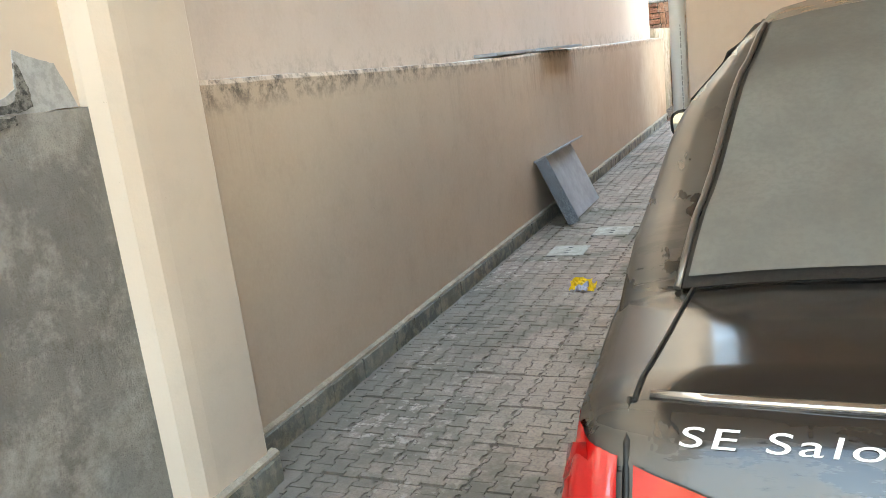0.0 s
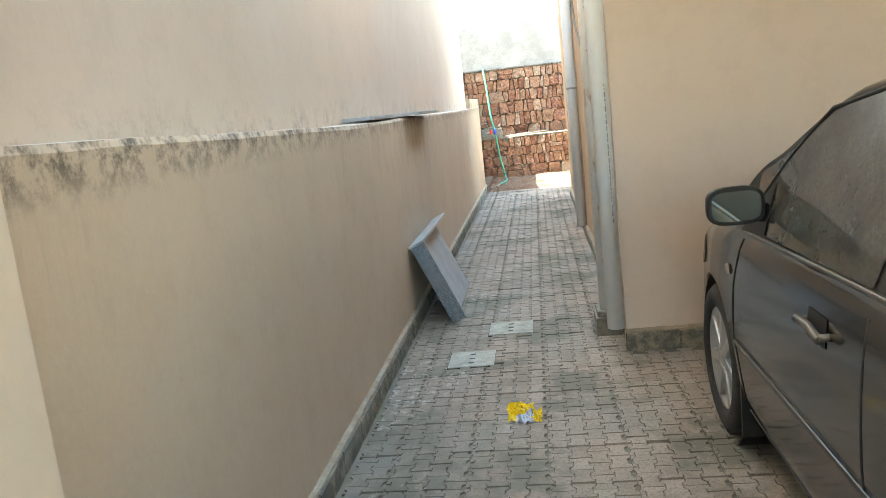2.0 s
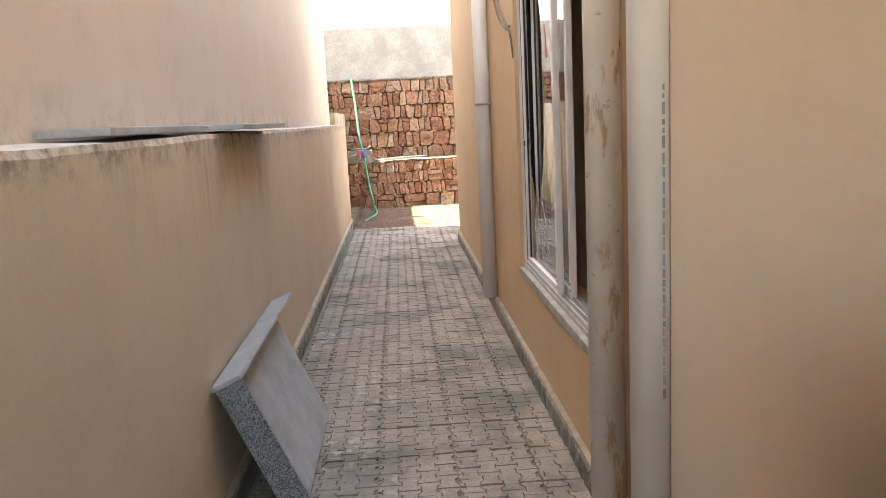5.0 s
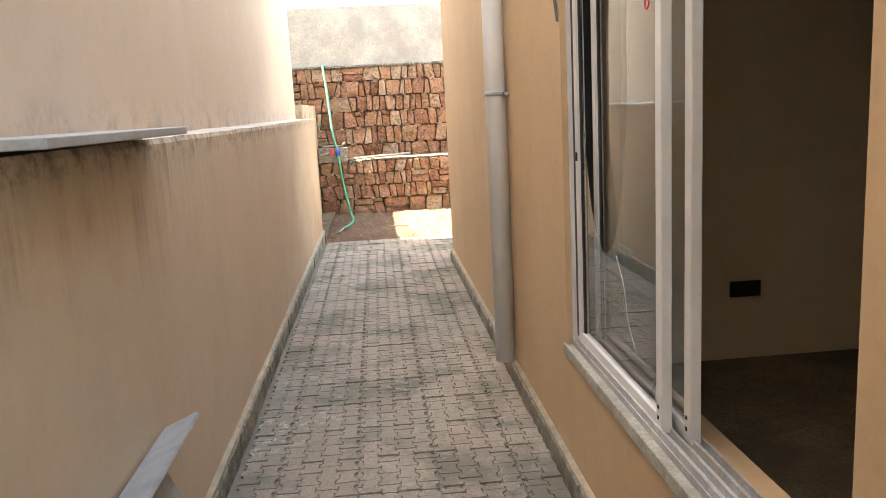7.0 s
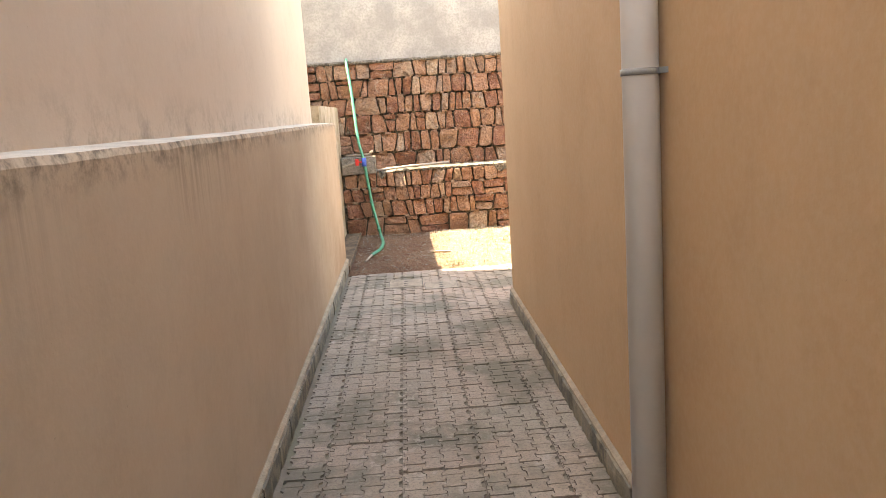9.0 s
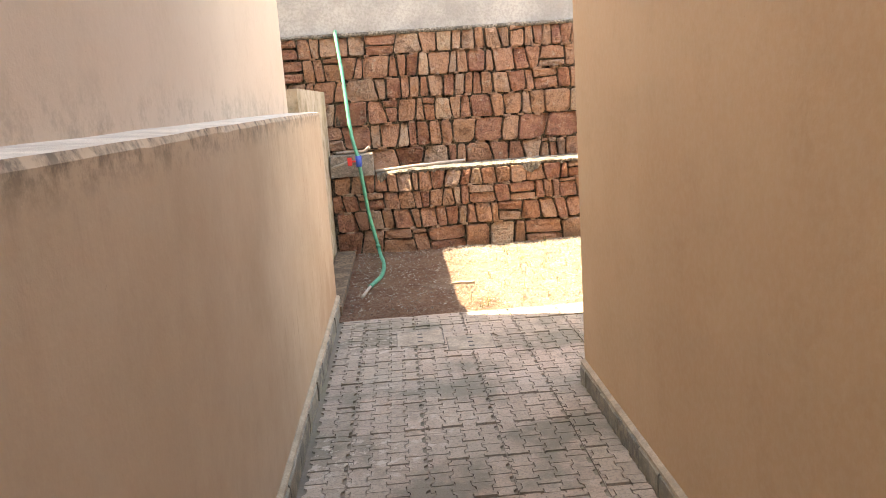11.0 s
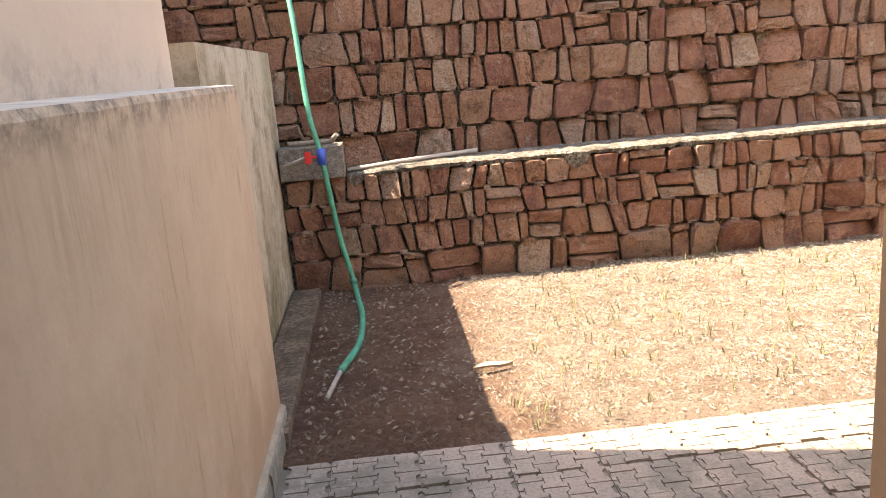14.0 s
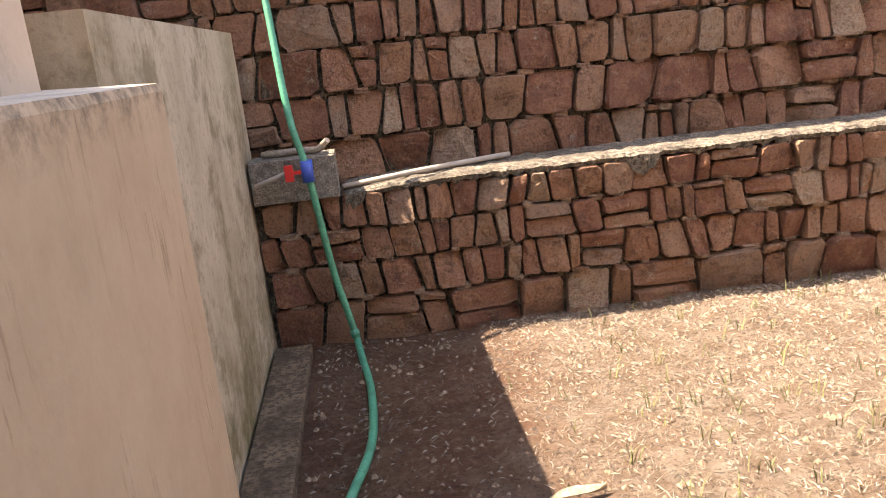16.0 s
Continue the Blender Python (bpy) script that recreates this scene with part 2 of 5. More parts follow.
def stone_mat():
    n = Nodes("red-brown sandstone", 0.85)
    geo = n.node("NewGeometry")
    n.co = geo.outputs["Position"]
    c = n.ramp(n.random(), (0.0, (0.29, 0.122, 0.085)), (0.2, (0.39, 0.182, 0.122)), (0.45, (0.47, 0.255, 0.172)), (0.7, (0.50, 0.30, 0.20)), (0.9, (0.44, 0.31, 0.24)), (1.0, (0.57, 0.45, 0.34)))
    c = n.mix(n.ramp(n.noise(9, 8, 0.8), (0.46, 0.0), (0.62, 0.65)), c, (0.54, 0.30, 0.185))
    c = n.mix(n.ramp(n.noise(6, 8, 0.8), (0.53, 0.0), (0.62, 0.7)), c, (0.14, 0.07, 0.052))
    c = n.mix(n.ramp(n.noise(10, 9, 0.85), (0.57, 0.0), (0.63, 0.8)), c, (0.56, 0.47, 0.38))
    c = n.mix(n.ramp(n.noise(75, 4, 0.75), (0.50, 0.0), (0.62, 0.5)), c, (0.14, 0.066, 0.048))
    c = n.mix(n.ramp(n.noise(32, 6, 0.8), (0.56, 0.0), (0.66, 0.4)), c, (0.56, 0.35, 0.24))
    n.color(c)
    n.bump(n.noise(13, 10, 0.75), 1.0, 0.11)
    return n.m


def soil_mat():
    n = Nodes("dry earth with litter", 0.95)
    c = n.mix(n.ramp(n.noise(2.2, 6, 0.7), (0.38, 0.0), (0.64, 1.0)), (0.14, 0.06, 0.033), (0.225, 0.12, 0.072))
    c = n.mix(n.ramp(n.noise(28, 6, 0.75), (0.50, 0.0), (0.60, 0.55)), c, (0.30, 0.20, 0.14))
    # paler tan towards +x: sunlit brightness painted into the soil colour, noisy edge
    dusty = n.ramp(n.math("ADD", n.math("MULTIPLY", n.span(n.axis(0), -1.5, -0.3), 0.5), n.math("MULTIPLY", n.noise(1.8, 6, 0.7), 0.6)), (0.44, 0.0), (0.66, 0.85))
    c = n.mix(dusty, c, n.mix(n.ramp(n.noise(9, 7, 0.75), (0.40, 0.0), (0.62, 1.0)), (0.235, 0.175, 0.13), (0.375, 0.32, 0.27)))
    c = n.mix(n.ramp(n.noise(60, 4, 0.7), (0.52, 0.0), (0.68, 0.8)), c, (0.06, 0.033, 0.023))
    n.color(c)
    n.bump(n.noise(40, 9, 0.8), 1.0, 0.08)
    return n.m


def moss_mat():
    n = Nodes("stained cement render with moss", 0.9)
    c = n.mix(n.ramp(n.noise(1.0, 6, 0.6, n.scaled(2.6, 2.6, 1.0)), (0.40, 0.0), (0.62, 1.0)), (0.50, 0.43, 0.34), (0.36, 0.295, 0.215))
    c = n.mix(n.ramp(n.noise(3.2, 7, 0.75), (0.52, 0.0), (0.64, 0.7)), c, (0.17, 0.135, 0.075))
    c = n.mix(n.ramp(n.noise(26, 6, 0.75), (0.52, 0.0), (0.64, 0.4)), c, (0.14, 0.115, 0.075))
    c = n.mix(n.math("MULTIPLY", n.span(n.axis(2), 0.8, 0.1), n.ramp(n.noise(5, 6, 0.7), (0.4, 0.0), (0.6, 0.9))), c, (0.13, 0.11, 0.04))
    n.color(c)
    n.bump(n.noise(30, 6, 0.7), 0.5, 0.01)
    return n.m


def rough_grey_mat():
    n = Nodes("bare scratched cement", 0.92)
    c = n.mix(n.ramp(n.noise(2.0, 6, 0.65), (0.35, 0.0), (0.66, 1.0)), (0.155, 0.142, 0.126), (0.265, 0.247, 0.222))
    c = n.mix(n.ramp(n.noise(1.0, 7, 0.75, n.scaled(20, 20, 6)), (0.56, 0.0), (0.64, 0.6)), c, (0.13, 0.112, 0.095))
    c = n.mix(n.ramp(n.noise(45, 6, 0.8), (0.5, 0.0), (0.62, 0.35)), c, (0.15, 0.13, 0.11))
    c = n.mix(n.ramp(n.noise(3.2, 7, 0.75), (0.5, 0.0), (0.62, 0.6)), c, (0.42, 0.39, 0.35))
    n.color(c)
    n.bump(n.math("ADD", n.noise(1.0, 7, 0.75, n.scaled(20, 20, 7)), n.noise(26, 7, 0.8)), 0.7, 0.02)
    return n.m


def car_mat():
    n = Nodes("dusty dark metallic paint", 0.25, 0.35)
    dust = n.ramp(n.noise(2.6, 6, 0.65), (0.30, 0.34), (0.70, 0.62))
    dab = n.ramp(n.noise(1.0, 3, 0.55, n.scaled(26, 13, 15)), (0.60, 0.0), (0.63, 1.0))
    wipe = n.ramp(n.noise(1.0, 6, 0.7, n.scaled(4, 26, 18)), (0.53, 0.0), (0.58, 1.0))
    zone = n.ramp(n.noise(2.3, 3), (0.46, 0.0), (0.54, 1.0))
    low = n.span(n.axis(1), 1.5, 1.2)
    gone = n.math("MAXIMUM", n.math("MULTIPLY", dab, zone), n.math("MULTIPLY", wipe, low))
    dust = n.math("MULTIPLY", dust, n.math("ADD", 0.07, n.math("MULTIPLY", n.span(n.axis(1), 2.9, 1.8), 0.93)))
    deck = n.math("MULTIPLY", n.span(n.axis(2), 0.90, 0.96), n.span(n.axis(1), 1.36, 1.26))
    dust = n.math("MULTIPLY", dust, n.math("SUBTRACT", 1.0, n.math("MULTIPLY", deck, 0.85)))
    d = n.math("MULTIPLY", dust, n.math("SUBTRACT", 1.0, n.math("MULTIPLY", gone, 0.72)))
    n.color(n.mix(d, (0.020, 0.018, 0.017), (0.17, 0.152, 0.13)))
    n.rough(n.span(d, -0.18, 1.3))
    n.b.inputs["Coat Weight"].default_value = 0.45
    n.b.inputs["Coat Roughness"].default_value = 0.08
    return n.m


def glass_mat(name, tint=(0.9, 0.93, 0.92), rough=0.0):
    n = Nodes(name, rough)
    n.color(tint)
    n.b.inputs["Transmission Weight"].default_value = 1.0
    n.b.inputs["IOR"].default_value = 1.45
    return n.m


BEAD = plain_mat("tan mortar bead", (0.34, 0.28, 0.21), 0.2, 0.95, scale=9, bump=0.3)
KERB = plain_mat("stained brown cement", (0.15, 0.105, 0.07), 0.4, 0.95, scale=7, bump=0.6, fine=45)
SLATE, PAVER, PAVER_JOINED, JOINT = slate_mat(), paver_mat(), paver_mat(True), joint_mat()
STONE, SOIL, MOSS, ROUGH, PAINT = stone_mat(), soil_mat(), moss_mat(), rough_grey_mat(), car_mat()
GLASS = glass_mat("clear window glass")
CARGLASS = plain_mat("dusty tinted car glass", (0.075, 0.072, 0.066), 0.2, 0.08, scale=5, bump=0)
REARGLASS = plain_mat("thickly dusted rear glass", (0.165, 0.165, 0.152), 0.12, 0.2, scale=3, bump=0)
# bright metal that only paints the sky reflection on the boot lid edge
EDGE_GLINT = plain_mat("chrome", (0.72, 0.72, 0.72), 0.05, 0.18, metal=1.0, bump=0)
TRIM = plain_mat("black plastic trim", (0.013, 0.013, 0.013), 0.3, 0.5)
TYRE = plain_mat("dusty tyre rubber", (0.035, 0.032, 0.03), 0.35, 0.85, scale=12)
RIM = plain_mat("silver wheel trim", (0.42, 0.42, 0.42), 0.12, 0.35, metal=0.6)
TAIL = plain_mat("red tail-lamp plastic", (0.50, 0.012, 0.012), 0.12, 0.12, scale=9, bump=0)
TAIL.node_tree.nodes["Principled BSDF"].inputs["Coat Weight"].default_value = 0.6
CLEAR = plain_mat("dusty clear lamp plastic", (0.36, 0.33, 0.285), 0.1, 0.15, bump=0)
# base colour lowered so the mirror shows a dark reflection
MIRROR = plain_mat("mirror glass, dark reflection put into its colour", (0.30, 0.33, 0.31), 0.01, 0.02, metal=1.0, bump=0)
LETTER = plain_mat("silver-white lettering", (0.80, 0.80, 0.80), 0.05, 0.3, bump=0)
INK = plain_mat("faded print", (0.34, 0.34, 0.35), 0.2, 0.6)
GRASS = plain_mat("pale green grass", (0.17, 0.19, 0.075), 0.35, 0.7, scale=3)
STRAW = plain_mat("dry straw", (0.42, 0.38, 0.335), 0.2, 0.8, scale=5)
PEBBLE = plain_mat("pale pebbles", (0.34, 0.30, 0.26), 0.3, 0.9, scale=4)
GRIT = plain_mat("brown grit", (0.29, 0.215, 0.16), 0.4, 0.95, scale=4)
LEAF = plain_mat("dead leaf", (0.42, 0.36, 0.28), 0.25, 0.7, scale=30)


# ---- mesh helpers ----
def mesh_of(bm, name, mats):
    me = bpy.data.meshes.new(name)
    bm.to_mesh(me)
    bm.free()
    for m in mats if isinstance(mats, (list, tuple)) else [mats]:
        me.materials.append(m)
    return me


def thing(name, label, category, at=(0, 0, 0), group=""):
    ob = new(name)
    ob.empty_display_size = 0.1
    ob.location = at
    return tagged(ob, label, category, group)


def part(name, bm, material, parent, label=""):
    ob = new(name, mesh_of(bm, name, material))
    ob.parent = parent
    return tagged(ob, label)


def solid(name, bm, material, label="", category="", kind="", group=""):
    return tagged(new(name, mesh_of(bm, name, material)), label, category, group, kind)


def box(bm, x0, x1, y0, y1, z0, z1, bevel=0.0):
    v = [bm.verts.new((x, y, z)) for z in (z0, z1) for y in (y0, y1) for x in (x0, x1)]
    faces = [bm.faces.new([v[i] for i in q]) for q in ((0, 2, 3, 1), (4, 5, 7, 6), (0, 1, 5, 4), (1, 3, 7, 5), (3, 2, 6, 7), (2, 0, 4, 6))]
    if bevel:
        edges = {e for f in faces for e in f.edges}
        bmesh.ops.bevel(bm, geom=list(edges), offset=bevel, segments=2, affect="EDGES", profile=0.6)
    return bm


def boxes(*rows, bevel=0.0):
    bm = bmesh.new()
    for r in rows:
        box(bm, *r, bevel=bevel)
    return bm


def tube(points, radius, seg=10, closed_ends=True):
    """A round tube along points; radius is one number or one for each point."""
    bm = bmesh.new()
    pts = [Vector(p) for p in points]
    rings = []
    up = Vector((0.13, 0.21, 0.97))
    for i, p in enumerate(pts):
        d = (pts[min(i + 1, len(pts) - 1)] - pts[max(i - 1, 0)]).normalized()
        ref = up if abs(d.dot(up)) < 0.9 else Vector((1, 0, 0))
        a = d.cross(ref).normalized()
        b = d.cross(a)
        r = radius[i] if isinstance(radius, (list, tuple)) else radius
        rings.append([bm.verts.new(p + r * (math.cos(t) * a + math.sin(t) * b)) for t in (2 * math.pi * k / seg for k in range(seg))])
    for r0, r1 in zip(rings, rings[1:]):
        for k in range(seg):
            f = bm.faces.new((r0[k], r0[(k + 1) % seg], r1[(k + 1) % seg], r1[k]))
            f.smooth = True
    if closed_ends:
        bm.faces.new(rings[0])
        bm.faces.new(rings[-1])
    bmesh.ops.recalc_face_normals(bm, faces=bm.faces)
    return bm


def smooth_path(points, n=8):
    """Catmull-Rom points between the given ones."""
    p = [Vector(q) for q in points]
    p = [2 * p[0] - p[1]] + p + [2 * p[-1] - p[-2]]
    out = []
    for i in range(1, len(p) - 2):
        for k in range(n):
            t = k / n
            a, b, c, d = p[i - 1:i + 3]
            out.append(0.5 * (2 * b + (c - a) * t + (2 * a - 5 * b + 4 * c - d) * t * t + (3 * b - a - 3 * c + d) * t ** 3))
    return out + [p[-2]]


def prism(bm, outline, z0, z1, inset=0.0):
    """Extrudes a plan outline; the top is drawn in by inset."""
    n = len(outline)
    cx, cy = sum(p[0] for p in outline) / n, sum(p[1] for p in outline) / n
    lo = [bm.verts.new((x, y, z0)) for x, y in outline]
    hi = [bm.verts.new((x, y, z1 - inset)) for x, y in outline] if inset else lo
    top = [bm.verts.new((x + (cx - x) * inset * 9, y + (cy - y) * inset * 9, z1)) for x, y in outline]
    for a, b in ((lo, hi), (hi, top)) if inset else ((lo, top),):
        for k in range(n):
            bm.faces.new((a[k], a[(k + 1) % n], b[(k + 1) % n], b[k]))
    bm.faces.new(top)
    return bm


# ---- setting: ground, walls, roofs ----
XL, XU, XR = -1.86, -2.05, -0.50
Y_END_L, Y_END_U, Y_END_R = 14.31, 14.12, 12.5

bm = bmesh.new()
box(bm, -400, 400, -400, 400, -0.6, -0.05)
solid("ground", bm, SOIL, "dry brown earth reaching to the horizon", "ground", "structure")


def ledge_z(y):
    """Height of the left ledge, a little uneven."""
    return 1.394 + 0.050 * max(0.0, (5.0 - y) / 3.0) + 0.003 * math.sin(y * 1.1) + 0.003 * noise.noise((y * 2.3, 0.0, 4.0))


def low_wall():
    bm = bmesh.new()
    n = 160
    rings = []
    turn = 0.05
    ys = [2.0 + (Y_END_L - turn - 2.0) * i / n for i in range(n)] + [Y_END_L - turn + turn * math.sin(k * math.pi / 16) for k in range(9)]
    for y in ys:
        zt = ledge_z(y)
        back = turn - math.sqrt(max(0.0, turn ** 2 - max(0.0, y - Y_END_L + turn) ** 2))
        chip = 0.007 * max(0.0, noise.noise((y * 9.0, 2.0, 0.0)))
        wob = 0.004 * noise.noise((y * 1.4, 7.0, 0.0)) - back
        prof = [(XL + wob, -0.05), (XL + wob, 0.7), (XL + wob, zt - 0.02 - chip), (XL - 0.006 - chip - back, zt - 0.003), (XL - 0.05 - back, zt), (XU - 0.06, zt + 0.008), (XU - 0.06, -0.05)]
        rings.append([bm.verts.new((x, y, z)) for x, z in prof])
    for a, b in zip(rings, rings[1:]):
        for k in range(len(a) - 1):
            f = bm.faces.new((a[k], b[k], b[k + 1], a[k + 1]))
            f.material_index = 1 if k in (3, 4) else 0
    bm.faces.new(rings[-1])
    bm.faces.new(rings[0])
    bmesh.ops.recalc_face_normals(bm, faces=bm.faces)
    return bm


solid("wall_west_low", low_wall(), [WALL_LEFT, LEDGE], "weathered tan plaster wall with a stained ledge", "wall", "structure")
solid("wall_west_high", boxes((XU - 0.25, XU, 1.95, 6.2, 1.2, 5.5), (XU - 0.25, XU, 6.2, Y_END_U, 1.2, 6.0)), WALL_UP, "tan painted upper wall set back above the ledge", "wall", "structure")
solid("wall_west_rear", boxes((XU - 6.0, XU - 0.25, 1.95, 6.2, -0.05, 5.5), (XU - 6.0, XU - 0.25, 6.2, Y_END_U, -0.05, 6.0)), WALL_UP, "plain painted house block", "wall", "structure")
# unseen block added so that its shadow edge falls at x -1.03
solid("wall_neighbour", boxes((-9.0, -3.43, Y_END_U, 17.9, -0.05, 3.7)), WALL_UP, "plain unseen block added to shade the left of the garden", "wall", "structure")
solid("wall_gate_side", boxes((-4.0, -1.83, -6.0, 1.68, 1.40, 5.5)), PILLAR, "cream painted wall by the gate", "wall", "structure")

# right building: side wall with the window opening, end wall, carport wall
WY0, WY1, WZ0, WZ1 = 6.12, 7.88, 0.533, 2.28
bm = boxes((XR, XR + 0.22, 5.3, WY0, -0.05, 3.7), (XR, XR + 0.22, WY1, Y_END_R, -0.05, 3.7),
           (XR, XR + 0.22, WY0, WY1, -0.05, WZ0), (XR, XR + 0.22, WY0, WY1, WZ1, 3.7))
solid("wall_east", bm, WALL_RIGHT, "warm tan plastered side wall with a window opening", "wall", "structure")
solid("wall_east_end", boxes((XR + 0.22, 6.0, Y_END_R - 0.22, Y_END_R, -0.05, 3.7)), WALL_RIGHT, "warm tan plastered end wall", "wall", "structure")
solid("wall_carport", boxes((-0.54, 6.0, 5.28, 5.298, -0.05, 2.98), (-0.54, XR - 0.002, 5.298, 5.40, -0.05, 2.98), (XR + 0.22, 6.0, 5.298, 5.5, -0.05, 3.7)), WALL_PORT, "beige painted carport wall", "wall", "structure")
solid("wall_carport_side", boxes((6.0, 6.2, -3.0, Y_END_R, -0.05, 3.7)), WALL_PORT, "beige painted far carport wall", "wall", "structure")
solid("ceiling", boxes((-1.0, 6.0, -1.5, 5.28, 2.98, 3.2)), WALL_PORT, "flat plastered carport ceiling", "ceiling", "structure")
solid("roof_house", boxes((XR + 0.22, 6.0, 5.5, Y_END_R - 0.22, 3.5, 3.7)), CEMENT, "flat concrete roof slab", "roof", "structure")
# room behind the window
solid("room_wall", boxes((XR + 0.22, 3.2, 8.4, 8.55, 0.2, 2.9), (3.2, 3.35, 5.5, 8.55, 0.2, 2.9)), ROOM, "bare plastered room wall", "wall", "structure")
solid("room_floor", boxes((XR + 0.22, 3.2, 5.5, 8.4, 0.15, 0.25)), SCREED, "bare brown screed floor", "floor", "structure")
solid("room_ceiling", boxes((XR + 0.22, 3.2, 5.5, 8.4, 2.8, 2.95)), ROOM, "plastered room ceiling", "ceiling", "structure")

# garden walls
solid("wall_garden_side", boxes((-2.16, -2.0, Y_END_L, 16.45, -0.05, 1.56)), MOSS, "mossy stained cement garden wall", "wall", "structure")
solid("wall_back_plaster", boxes((-3.42, 8.0, 16.72, 16.95, 2.08, 2.93)), CEMENT, "grey cement plastered boundary wall", "wall", "structure")
# unseen wall added behind the drive, tall and dark to dim the mirror
solid("wall_south", boxes((-6.0, 9.0, -9.2, -9.0, -0.05, 3.6)), MOSS, "tall dark wall added out of view, darkening the mirror reflection", "wall", "structure")
solid("wall_garden_far", boxes((8.0, 8.2, Y_END_R, 17.0, -0.05, 2.9)), CEMENT, "grey cement boundary wall", "wall", "structure")

# pavement bed under the pavers
solid("pavement", boxes((XL - 0.1, 6.0, -9.0, 13.93, -0.049, -0.008)), JOINT, "sandy bed between concrete pavers", "pavement", "structure")

# ---- pillar and bare wall at the gate ----
def pillar():
    bm = bmesh.new()
    pts = [(-2.2, 1.68), (-1.80, 1.68), (-1.745, 1.70), (-1.72, 1.75), (-1.715, 1.80), (-1.715, 2.06), (-1.73, 2.08), (-2.2, 2.08)]
    prism(bm, pts, -0.05, 5.5)
    bmesh.ops.recalc_face_normals(bm, faces=bm.faces)
    return bm


solid("gate_pillar", pillar(), PILLAR, "cream painted plaster pillar with rounded corner", "pillar", "structure")
solid("wall_bare", boxes((-3.0, -1.80, -6.0, 1.68, -0.05, 1.395)), ROUGH, "bare grey scratched cement wall", "wall", "structure")

def chip(name, pts, depth, mat, label):
    """A flat ragged patch on the gate-side wall; pts are (y, z) pairs."""
    bm = bmesh.new()
    fine = []
    for (ya, za), (yb, zb) in zip(pts, pts[1:] + pts[:1]):
        for k in range(5):
            t = k / 5
            fine.append((ya + (yb - ya) * t + 0.006 * noise.noise((ya * 31 + k, za * 17, 0)), za + (zb - za) * t + 0.006 * noise.noise((yb * 23 + k, 5, za * 9))))
    lo = [bm.verts.new((-1.835, y, z)) for y, z in fine]
    hi = [bm.verts.new((-1.83 + depth, y, z)) for y, z in fine]
    for k in range(len(fine)):
        bm.faces.new((lo[k], lo[(k + 1) % len(fine)], hi[(k + 1) % len(fine)], hi[k]))
    bm.faces.new(hi)
    bmesh.ops.recalc_face_normals(bm, faces=bm.faces)
    solid(name, bm, mat, label, "plaster", "structure")


chip("bare_patch", [(1.40, 1.395), (1.42, 1.43), (1.48, 1.46), (1.50, 1.56), (1.56, 1.535), (1.62, 1.52), (1.65, 1.45), (1.672, 1.395)], 0.004, CEMENT, "bare grey patch where paint has broken off")
chip("lime_patch", [(1.36, 1.39), (1.38, 1.42), (1.46, 1.425), (1.485, 1.455), (1.495, 1.53), (1.52, 1.46), (1.52, 1.41), (1.46, 1.40)], 0.009, LIMECAP, "flaked white lime patch")
chip("lime_patch", [(0.95, 1.355), (0.95, 1.392), (1.36, 1.392), (1.44, 1.39), (1.45, 1.37), (1.34, 1.35)], 0.034, LIMECAP, "flaked white lime band on the wall top")

# ---- skirting ----
def skirting(name, x0, y0, x1, y1, out, height, thick, label, step=0.30):
    """A row of rough slate tiles from one plan point to the other; out is the way it faces."""
    base = thing(name, label, "skirting")
    base["kind"] = "structure"
    a, b, o = Vector((x0, y0, 0)), Vector((x1, y1, 0)), Vector(out)
    d = (b - a).normalized()
    s, length = 0.0, (b - a).length
    while s < length - 0.01:
        w = min(step * random.uniform(0.6, 1.35), length - s)
        if length - s - w < 0.08:
            w = length - s
        bm = bmesh.new()
        h = height * random.uniform(0.93, 1.04)
        rows = []
        m = 4
        for i in range(m + 1):
            q = a + d * (s + 0.004 + (w - 0.008) * i / m)
            t = thick * random.uniform(0.85, 1.1)
            rows.append([bm.verts.new(q + o * k + Vector((0, 0, z))) for k, z in ((-0.03, -0.03), (t, -0.03), (t + random.uniform(-0.002, 0.004), h * 0.5), (t, h - 0.008), (t - 0.008, h), (-0.03, h + 0.004))])
        for p, q in zip(rows, rows[1:]):
            for k in range(5):
                bm.faces.new((p[k], p[k + 1], q[k + 1], q[k]))
        bm.faces.new(rows[0])
        bm.faces.new(rows[-1])
        bmesh.ops.recalc_face_normals(bm, faces=bm.faces)
        part("tile", bm, SLATE, base)
        s += w
    e1, e2 = a + o * -0.02, b + o * (thick * 0.55)
    part("backing", boxes((min(e1.x, e2.x), max(e1.x, e2.x), min(e1.y, e2.y), max(e1.y, e2.y), -0.03, height * 0.94)), MORTAR, base, "dark joint mortar")
    bm = bmesh.new()
    m = max(8, int(length / 0.06))
    rows = []
    for i in range(m + 1):
        q = a + d * (length * i / m)
        e = 0.004 * noise.noise((q.x * 14, q.y * 14, 1.0))
        rows.append([bm.verts.new(q + o * k + Vector((0, 0, z + e))) for k, z in ((-0.01, height - 0.01), (thick * 0.8 + e, height - 0.004), (thick * 0.75 + e, height + 0.007), (0.004, height + 0.016), (-0.01, height + 0.016))])
    for p, q in zip(rows, rows[1:]):
        for k in range(4):
            bm.faces.new((p[k], p[k + 1], q[k + 1], q[k]))
    bmesh.ops.recalc_face_normals(bm, faces=bm.faces)
    part("mortar_bead", bm, BEAD, base, "pale mortar bead on top of the tiles")
    return base


